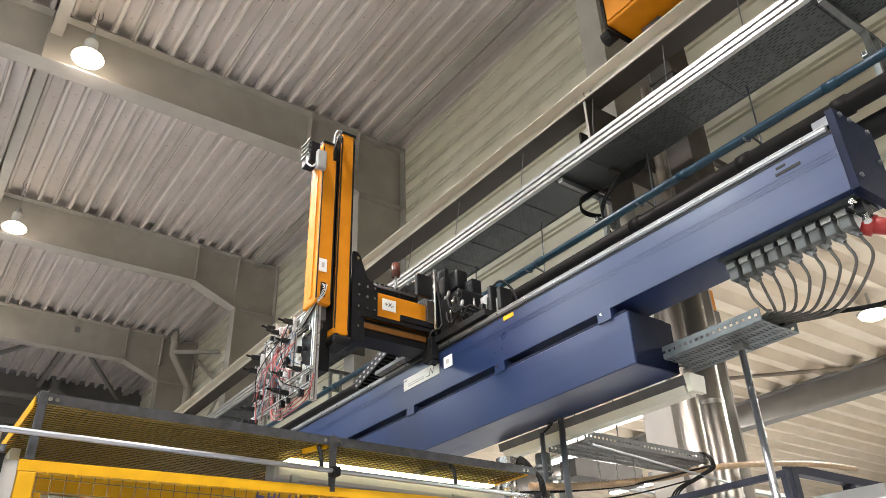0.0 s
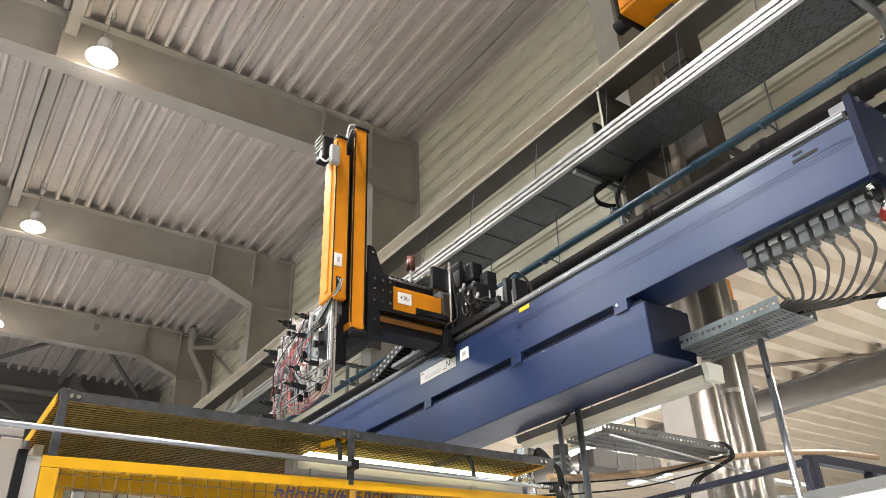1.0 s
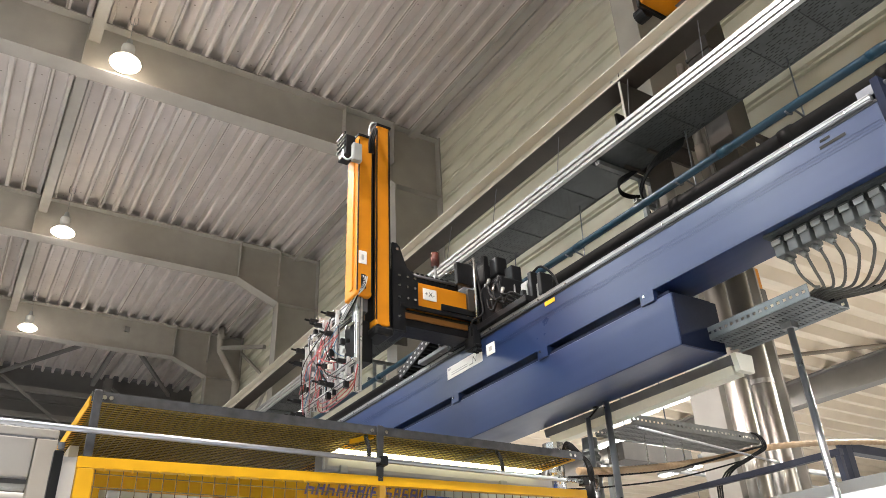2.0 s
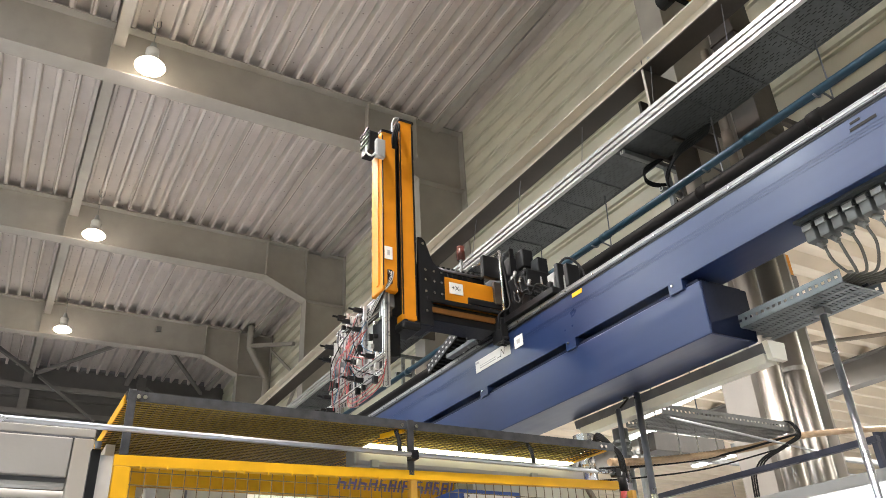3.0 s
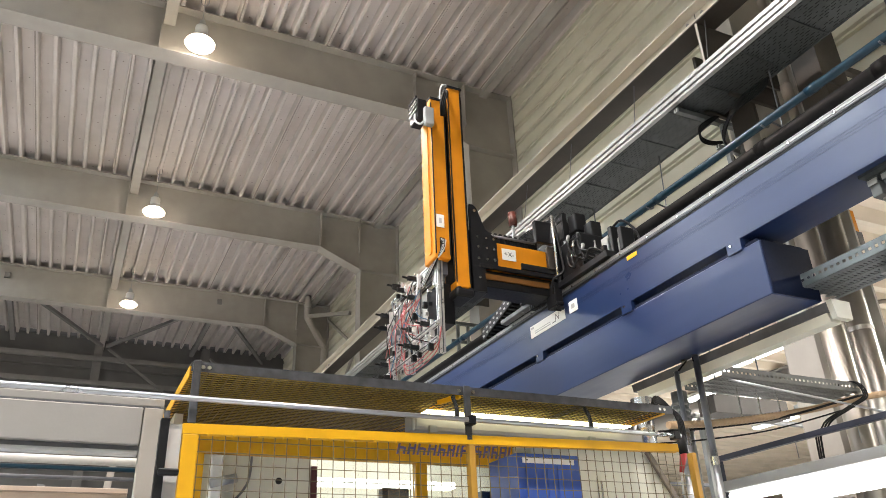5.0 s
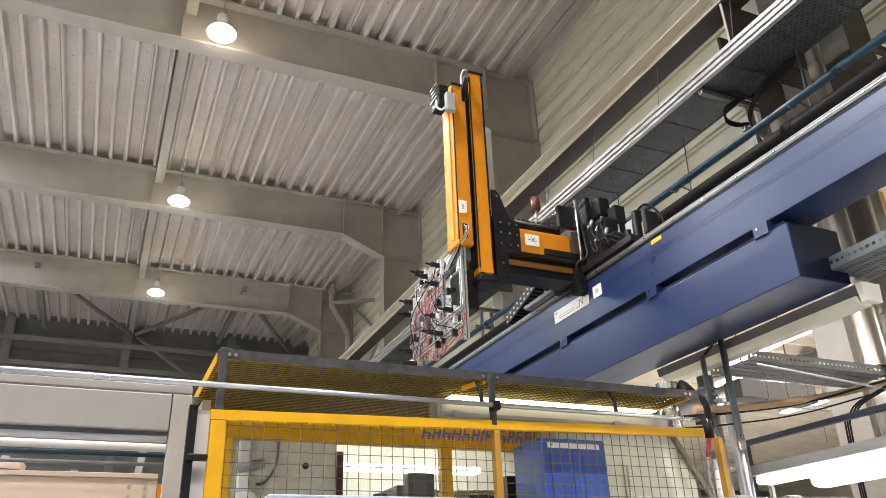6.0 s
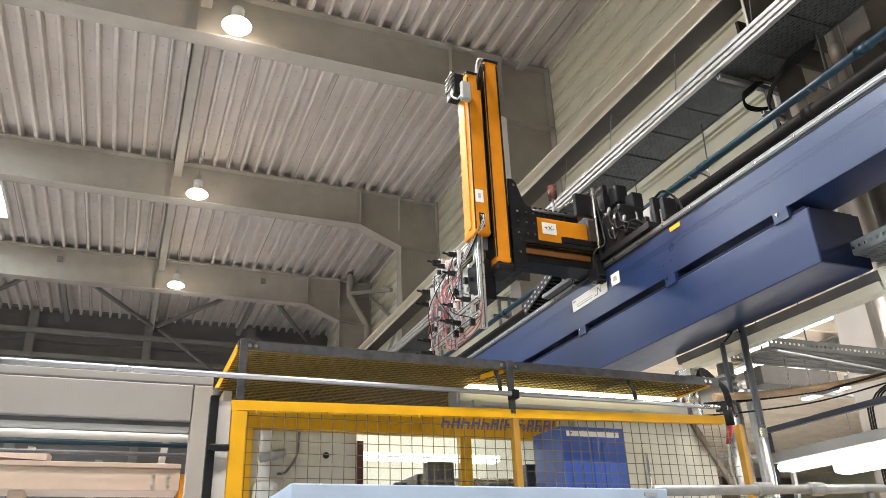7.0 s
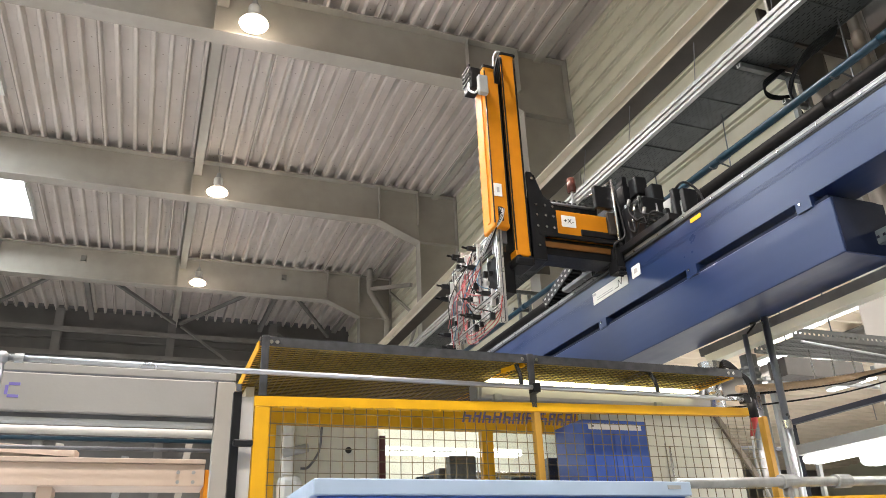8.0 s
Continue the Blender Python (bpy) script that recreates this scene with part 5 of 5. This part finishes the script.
# glowing strip added behind the panes in place of their white tube reflection
part("reflection_strip", box(1.28, 2.25, 4.50, 4.60, 2.36, 2.40, 0.01), PANE_REFLECTION, mc, "glowing strip in place of the panes' white reflection")
# unseen block added to keep floor light off the blue beam's underside
part("floor_light_blocker", box(3.05, 5.0, 4.76, 11.0, 0.0, 1.9, 0.01), DARK_STEEL, mc, "unseen dark block keeping floor light off the beam")
part("platen", box(1.58, 1.72, 4.25, 4.70, 1.2, 2.24, 0.01), DARK_STEEL, mc)
for y, z in ((4.30, 2.20), (4.62, 2.20), (4.46, 2.12)):
    part("tie_bar", rod((1.73, y, z), (2.9, y, z), 0.03, 14), CHROME, mc, "polished tie bar", True)
for k in range(6):
    part("mould_fitting", box(1.50 + 0.012 * (k % 2), 1.575, 4.26 + 0.07 * k, 4.30 + 0.07 * k, 2.06 + 0.03 * (k % 3), 2.15 + 0.03 * (k % 3), 0.004), (GALV, BLACK, PIPE_BLUE)[k % 3], mc)
part("mould_block", box(2.05, 2.22, 4.25, 4.70, 1.2, 2.19, 0.01), GALV_DARK, mc, "dark mould block")
# brand lettering drawn as slanted bars
x = 1.555
widths = (0.055, 0.05, 0.055, 0.055, 0.05, 0.05, 0.02, 0.075, 0.055, 0.045, 0.045, 0.05, 0.02)
for k, wd in enumerate(widths):
    w_ = wd * 0.86
    for u0, u1, v0, v1 in ((0.0, 0.011, 0.0, 1.0), (w_ - 0.011, w_, 0.0, 1.0 if k % 2 else 0.55), (0.011, w_ - 0.011, 0.40, 0.58), (0.011, w_ - 0.011, 0.84, 1.0))[:1 if wd < 0.03 else 4]:
        z0, z1 = 2.412 + 0.07 * v0, 2.412 + 0.07 * v1
        sl0, sl1 = 0.018 * v0, 0.018 * v1
        bm = extrude([(x + u0 + sl0, z0), (x + u1 + sl0, z0), (x + u1 + sl1, z1), (x + u0 + sl1, z1)], "y", MY - 0.004, MY - 0.0005)
        part("lettering_bar", bm, INK_BLUE, mc)
    x += wd + 0.006
rp2 = thing("cream_cabinet", "cream machine cabinet with a chamfered corner", "cabinet", (2.6, 3.7, 0))
part("body", extrude([(2.28, 0), (3.21, 0), (3.21, 2.32), (3.085, 2.462), (2.28, 2.48)], "y", 3.62, 4.3), CREAM, rp2)
part("door_seam", box(2.70, 2.706, 3.616, 3.6195, 0.3, 2.30), PLASTIC_GREY, rp2)
part("corner_trim", bar((3.06, 3.60, 2.48), (3.30, 3.60, 2.10), 0.03, 0.02, (0, 1, 0)), BROWN, rp2, "brown diagonal edge trim")
part("latch", rod((2.72, 3.605, 2.10), (2.72, 3.605, 2.28), 0.006, 8), CHROME, rp2)

fx = thing("machine_light", "grey weatherproof light under the canopy, lit and shining upward", "strip light", (2.4, 3.6, 2.5))
part("housing", box(1.535, 3.0, 3.52, 3.615, 2.475, 2.555, 0.022), HOOD_WHITE, fx, "grey trough housing")
part("end_cap", box(1.527, 1.545, 3.517, 3.618, 2.472, 2.558, 0.008), PLASTIC_GREY, fx, "darker end cap")
part("tube", box(1.58, 2.86, 3.445, 3.60, 2.5565, 2.5655, 0.003), TUBE_SOFT, fx, "glowing tube")
part("clip", box(1.62, 1.66, 3.50, 3.53, 2.465, 2.50), GALV, fx)
part("clip", box(2.60, 2.64, 3.50, 3.53, 2.465, 2.50), GALV, fx)
part("stem", box(1.9, 1.94, 3.621, 3.626, 2.53, 2.56), GALV, fx)
part("stem", box(2.6, 2.64, 3.621, 3.626, 2.53, 2.56), GALV, fx)

bb = thing("control_box", "cobalt-blue steel box with a white label strip behind the fence", "box", (2.2, 3.5, 0))
part("body", box(2.05, 2.44, 3.40, 3.69, 0.0, 2.365, 0.006), BOX_BLUE, bb)
part("label_strip", box(2.085, 2.40, 3.394, 3.3995, 2.315, 2.345), LABEL, bb, "white strip with two screws")
for x in (2.11, 2.375):
    part("screw", rod((x, 3.391, 2.33), (x, 3.394, 2.33), 0.005, 8), DARK_STEEL, bb)
for x in (2.10, 2.165, 2.23, 2.295):
    part("rib", box(x, x + 0.012, 3.3945, 3.3995, 1.2, 2.30), BOX_BLUE, bb)

# pneumatic hoses, valve and plug by the fence's end
hb = thing("water_manifold", "steel water manifold with black hoses beside the fence", "manifold", (3.1, 3.5, 2.2))
part("valve_body", rod((3.05, 3.55, 2.45), (3.05, 3.55, 2.72), 0.055, 18), CHROME, hb, "steel valve body", True)
part("valve_cap", rod((3.05, 3.55, 2.72), (3.05, 3.55, 2.76), 0.065, 18), CHROME, hb)
part("standpipe", rod((3.42, 3.62, 0), (3.42, 3.62, 2.85), 0.05, 18), GALV, hb, "galvanised standpipe", True)
for k in range(5):
    part("ring", rod((3.42, 3.62, 2.60 + 0.04 * k), (3.42, 3.62, 2.615 + 0.04 * k), 0.058, 18), GALV, hb)
part("flange", rod((3.42, 3.62, 2.0), (3.42, 3.62, 2.05), 0.07, 18), GALV, hb)
for k in range(4):
    r = random.Random(30 + k)
    part("hose", tube([(2.98 + 0.03 * k, 3.42, 2.60 + 0.02 * k), (2.94, 3.30, 2.70 - 0.01 * k), (2.99 + 0.008 * k, 3.22, 2.58), (2.995 + 0.01 * k, 3.21, 2.46), (2.985 + 0.004 * k, 3.205, 2.40)], 0.008, 7, 6), RUBBER, hb, "black hose", True)
part("hose_sleeve", rod((2.985, 3.20, 2.36), (2.99, 3.21, 2.46), 0.025, 14), RUBBER, hb, "black hose sleeve", True)
for k in range(8):
    r = random.Random(60 + k)
    x = 2.70 + 0.045 * k
    part("fitting", rod((x, 3.60 - 0.02 * r.random(), 2.485 + 0.02 * r.random()), (x, 3.60, 2.56 + 0.05 * r.random()), 0.014, 10), (CHROME, GALV, BLACK)[k % 3], hb)
    part("hose", tube([(x, 3.60, 2.54), (x - 0.02, 3.56, 2.50 - 0.02 * r.random()), (x + 0.03, 3.55, 2.54), (x + 0.06, 3.55, 2.60)], 0.006, 6, 5), (RUBBER, CLEAR_HOSE)[k % 2], hb, "", True)
rpz = thing("red_plug", "dark red cable plug hanging beside the fence", "plug", (3.0, 3.2, 2.1))
part("body", rod((2.985, 3.2, 2.37), (2.945, 3.2, 2.265), 0.022, 14, 0.011), RED, rpz, smooth=True)
part("cable", tube([(2.945, 3.2, 2.265), (2.935, 3.2, 2.12), (2.99, 3.2, 1.94), (3.05, 3.22, 1.86), (3.05, 3.25, 1.6), (3.05, 3.25, 0.02)], 0.007, 6, 6), CLEAR_HOSE, rpz, smooth=True)
th = thing("corrugated_hose", "tan corrugated hose running across to the column", "hose", (4.5, 3.9, 2.9))
part("hose", tube([(3.126, 3.438, 2.582), (3.483, 3.465, 2.622), (3.929, 3.483, 2.689), (4.376, 3.465, 2.77), (4.912, 3.304, 2.877), (5.894, 3.233, 2.993), (6.787, 3.304, 3.065)], 0.021, 10, 26, 0.12), COPPER, th)
for y_, z_, r_, m_ in ((3.48, 2.55, 0.018, RUBBER), (3.53, 2.49, 0.012, RUBBER)):
    solo("hose", tube([(3.08, y_, z_), (3.5, y_, z_ + 0.05), (4.1, y_, z_ + 0.15), (4.7, y_ - 0.2, z_ + 0.30)], r_ * 0.45, 8, 8), m_, "black hose beside the corrugated hose", "hose", "service hoses", smooth=True)
solo("conduit", rod((3.55, 3.31, 2.86), (4.93, 3.305, 2.757), 0.008, 10), POLE, "straight steel conduit below the cable tray", "conduit")
for x, y, r in ((4.955, 3.55, 0.090), (5.27, 3.55, 0.095)):
    vd = thing("exhaust_duct", "shiny stainless-steel round duct standing in front of the column", "duct", (x, y, 0), "exhaust ducts")
    part("duct", rod((x, y, 0.0), (x, y, 4.62), r, 32), STAINLESS, vd, smooth=True)
    for z in (1.15, 2.3, 3.45, 4.58):
        part("joint_collar", rod((x, y, z), (x, y, z + 0.035), r + 0.006, 32), STAINLESS, vd)
    part("seam", box(x + r * 0.55 - 0.004, x + r * 0.55 + 0.004, y - r * 0.84 - 0.004, y - r * 0.84 + 0.004, 0.0, 4.62), GALV, vd, "standing seam")
oh = thing("orange_hoist", "orange hoist beam with a dark underside under the second hall's roof", "hoist", (6.45, 4.5, 5.0))
part("beam", box(6.32, 6.58, 4.14, 5.6, 4.84, 5.08, 0.008), ORANGE, oh)
part("under_plate", box(6.30, 6.60, 4.13, 5.6, 4.70, 4.839, 0.006), DARK_BROWN, oh, "dark brown underside")
part("side_slot", box(6.312, 6.319, 4.20, 5.0, 4.96, 5.01), BLACK, oh)
for y in (4.4, 5.3):
    part("hanger", rod((6.45, y, 5.08), (6.45, y, 5.48), 0.02, 8), DARK_STEEL, oh)
dbx = thing("air_duct", "dark grey sheet-metal duct under the second hall's roof", "duct", (6.7, 6.1, 3.5))
part("duct", box(6.15, 7.25, 6.0, 6.25, 3.50, 3.70, 0.006), DARK_BROWN, dbx)
for x in (6.35, 7.05):
    part("hanger", rod((x, 6.12, 3.70), (x, 6.12, 5.50), 0.008, 6), DARK_STEEL, dbx)
sr = thing("strut_rail", "dark steel strut rail on thin posts", "rail", (4.1, 3.2, 0))
part("rail", box(4.08, 4.12, 2.38, 4.1, 2.53, 2.565, 0.003), FRAME_BLUE, sr)
for y in (2.40, 4.06):
    part("post", box(4.085, 4.115, y - 0.015, y + 0.015, 0, 2.529), FRAME_BLUE, sr)
for y in (2.5, 2.95, 3.4):
    part("chain", rod((4.1, y, 2.43), (4.1, y, 2.53), 0.003, 6), GALV, sr, "short hanging chain")
st = thing("steel_stand", "blue-grey square steel stand", "stand", (5.7, 3.28, 0))
part("post", box(5.66, 5.74, 3.24, 3.32, 0, 2.98, 0.004), FRAME_BLUE, st)
part("cross_beam", box(5.741, 8.5, 3.24, 3.32, 2.90, 2.97, 0.004), FRAME_BLUE, st)
part("leg", box(6.5, 6.57, 3.24, 3.32, 0, 2.899, 0.004), FRAME_BLUE, st)
for k in range(3):
    solo("cable", tube([(4.60, 3.40, 2.93), (4.70 + 0.015 * k, 3.32, 2.95), (4.72 + 0.02 * k, 3.29, 2.85), (4.55 + 0.02 * k, 3.31, 2.76), (4.32 + 0.025 * k, 3.36, 2.62), (4.28 + 0.02 * k, 3.40, 2.30), (4.28 + 0.02 * k, 3.42, 0.02)], 0.006, 7, 6), RUBBER, "black cable dropping from the cable tray", "cable", "tray cables", smooth=True)
for x in (3.80, 3.97, 4.15):
    solo("hanger_wire", rod((x, 3.5, 2.70), (x, 3.5, 2.884), 0.004, 6), CHROME, "thin hanger below the cable tray", "hanger", "wire hangers")

for k, (y, z) in enumerate(((5.2, 3.35), (6.6, 3.6), (8.6, 3.2))):
    sp_ = thing("machine_rack", "grey steel rack rail in the second hall", "rack", (8, y, 0), "rack rails")
    part("rail", box(6.4, 11.5, y - 0.03, y + 0.03, z, z + 0.045, 0.004), (PLASTIC_GREY, GALV, DARK_STEEL)[k], sp_)
    for x in (6.5, 9.0, 11.4):
        part("post", box(x - 0.03, x + 0.03, y - 0.03, y + 0.03, 0, z - 0.001, 0.003), PLASTIC_GREY, sp_)

# second hall's lamps
bl = thing("bowl_lamp", "small round lit lamp under the second hall's roof", "lamp", (9.05, 3.68, 5.2))
bulb = bmesh.new()
bmesh.ops.create_uvsphere(bulb, u_segments=16, v_segments=8, radius=0.16, matrix=Matrix.Translation((9.05, 3.68, 5.22)) @ Matrix.Diagonal((1, 1, 0.4, 1)))
part("bulb", bulb, LAMP_WARM, bl, "glowing bowl", True)
part("shade", rod((9.05, 3.68, 5.24), (9.05, 3.68, 5.32), 0.18, 20, 0.07), WHITE, bl, smooth=True)
part("stem", rod((9.05, 3.68, 5.32), (9.05, 3.68, 5.50), 0.02, 8), WHITE, bl)
area("bowl_light", pose(9.05, 3.68, 5.14), 0.3, 0.3, 330, (1.0, 0.96, 0.90))
for (x, y, a) in ((9.82, 8.08, 4), (9.86, 9.3, 4), (10.7, 10.6, 4), (9.3, -2, 0), (14, 4, 0), (14, 12, 0), (9.4, 13, 0)):
    t = thing("hall_light", "lit white strip light under the second hall's roof", "strip light", (x, y, 5.2), "second hall lights")
    part("housing", box(x - 0.12, x + 0.12, y - 0.6, y + 0.6, 5.30, 5.36, 0.01), WHITE, t)
    part("tube", box(x - 0.10, x + 0.10, y - 0.58, y + 0.58, 5.262, 5.298, 0.01), TUBE, t, "glowing tube")
    part("stem", rod((x, y, 5.36), (x, y, 5.50), 0.02, 8), WHITE, t)
    area("hall_tube_light", pose(x, y, 5.25), 0.2, 1.1, 330, (1.0, 0.96, 0.90))
t = thing("work_light", "bright lit twin work light with a grey housing on a post", "strip light", (3.7, 2.6, 0))
part("housing", box(3.60, 3.78, 1.65, 3.60, 2.241, 2.30, 0.006), HOOD_WHITE, t, "pale sheet housing")
part("tube", box(3.625, 3.755, 3.20, 3.58, 2.19, 2.240, 0.02), TUBE, t, "glowing tube")
part("tube", box(3.625, 3.755, 1.70, 3.19, 2.12, 2.240, 0.03), TUBE, t, "glowing tube")
part("stand", box(3.79, 3.82, 1.66, 1.69, 0, 2.29), GALV, t)
part("cross_arm", box(3.77, 3.789, 1.66, 1.69, 2.27, 2.29), GALV, t)

# ---- left: neighbouring machine ----
nb = thing("machine_hood", "long white sheet-metal hood of a neighbouring machine", "machine", (-1, 3.7, 0))
part("hood", box(-3.2, 0.258, 3.60, 3.70, 2.35, 2.515, 0.006), HOOD_WHITE, nb)
part("upper_rim", box(-3.2, 0.345, 3.61, 3.72, 2.523, 2.56, 0.004), HOOD_WHITE, nb)
# dark strips put the shade of the gaps below rim and hood into colour
part("rim_shade", box(-3.2, 0.33, 3.605, 3.70, 2.516, 2.5225), DARK_STEEL, nb, "dark strip for the shadow gap under the rim")
part("shadow_gap", box(-3.19, 0.257, 3.63, 3.69, 2.33, 2.349), DARK_STEEL, nb)
part("underside_rail", box(-3.19, 0.257, 3.625, 3.69, 2.312, 2.329), PLASTIC_GREY, nb)
part("corner_post", box(0.262, 0.345, 3.60, 3.68, 0, 2.515, 0.004), STEEL_PAINT, nb)
part("far_post", box(-3.2, -3.1, 3.62, 3.70, 0, 2.311, 0.004), STEEL_PAINT, nb)
for q in ((-0.60, -0.588, 2.415, 2.455), (-0.588, -0.545, 2.455, 2.467), (-0.588, -0.545, 2.403, 2.415)):
    part("lettering_bar", box(q[0], q[1], 3.596, 3.5995, q[2], q[3]), INK_BLUE, nb)
for z, r, m_ in ((2.72, 0.030, WHITE), (2.665, 0.016, PIPE_BLUE), (2.60, 0.014, DARK_STEEL)):
    t = thing("pipe_run", "horizontal service pipe behind the neighbouring machine", "pipe", (-1.5, 6, z), "service pipes")
    part("pipe", rod((-5.0, 6.0, z), (1.6, 6.0, z), r, 14), m_, t, smooth=True)
    for x in (-3.0, 1.4):
        part("stand", box(x - 0.015, x + 0.015, 6.03, 6.05, 0, z + 0.03), GALV, t)
bgm = thing("beige_machine", "beige machine frame with an orange end panel", "machine", (-1, 6.5, 0))
part("beam", box(-4.0, 0.41, 6.2, 6.6, 2.37, 2.53, 0.006), BEIGE, bgm)
part("cap", box(-4.0, 0.41, 6.18, 6.62, 2.531, 2.565, 0.004), BEIGE, bgm)
part("upper_beam", bar((-1.9, 6.4, 2.70), (-0.5, 6.3, 2.60), 0.2, 0.06), BEIGE, bgm)
part("leg", box(-0.72, -0.62, 6.25, 6.5, 0, 2.369), BEIGE, bgm)
part("leg", box(-3.6, -3.4, 6.25, 6.5, 0, 2.369), BEIGE, bgm)
part("end_panel", box(0.415, 0.52, 6.25, 6.6, 1.5, 2.50, 0.006), ORANGE, bgm, "orange end panel")
part("end_leg", box(0.43, 0.50, 6.3, 6.5, 0, 1.499), BEIGE, bgm)
for x, z in ((0.22, 2.47), (0.33, 2.47), (0.22, 2.40), (0.33, 2.40)):
    part("bolt", rod((x, 6.19, z), (x, 6.2, z), 0.014, 8), GALV, bgm)
for k in range(7):
    x = -3.3 + 0.55 * k
    solo("machine_strut", bar((x, 7.6, 0.0), (x + 0.35, 7.6, 3.0 - 0.1 * (k % 3)), 0.06, 0.06, (0, 1, 0)), (STEEL_PAINT, GALV)[k % 2], "inclined steel strut behind the beige machine", "strut", "machine struts")

# ---- foreground cabinet and rail ----
fc = thing("blue_cabinet", "blue steel cabinet with a pale blue top", "cabinet", (1.07, 2.5, 0))
part("top", box(0.44, 1.715, 2.19, 2.85, 1.852, 1.897, 0.004), PALE_BLUE, fc, "pale blue top")
part("body", box(0.455, 1.70, 2.21, 2.84, 0.0, 1.851, 0.004), BOX_BLUE, fc)
part("door_gap", box(1.115, 1.119, 2.206, 2.2095, 0.1, 1.84), BLUE_DARK, fc)
part("badge", box(1.62, 1.67, 2.186, 2.1895, 1.872, 1.884), PLASTIC_GREY, fc, "small grey badge")
hr = thing("hand_rail", "worn grey steel tube hand rail beside the cabinet", "rail", (2.2, 2.3, 0))
part("tube", rod((1.72, 2.26, 1.90), (3.0, 2.40, 1.94), 0.018, 14), GALV, hr, smooth=True)
part("post", rod((2.25, 2.318, 0), (2.25, 2.318, 1.905), 0.016, 12), GALV, hr, smooth=True)
part("post", rod((2.9, 2.39, 0), (2.9, 2.39, 1.92), 0.016, 12), GALV, hr, smooth=True)
part("joint", rod((2.22, 2.315, 1.917), (2.30, 2.323, 1.92), 0.026, 14), GALV, hr)
part("joint", rod((2.52, 2.345, 1.925), (2.60, 2.355, 1.928), 0.026, 14), GALV, hr)
yb = thing("yellow_guard", "yellow painted guard plate with a white end below the hand rail", "guard plate", (2.4, 2.35, 0))
part("plate", bar((2.05, 2.30, 1.79), (3.3, 2.44, 1.83), 0.03, 0.13), YELLOW, yb)
part("white_end", bar((1.73, 2.265, 1.79), (2.045, 2.30, 1.79), 0.03, 0.13), WHITE, yb)
part("foot", box(2.4, 2.46, 2.32, 2.38, 0, 1.74), YELLOW, yb)
part("foot", box(1.80, 1.86, 2.26, 2.29, 0, 1.73), WHITE, yb)
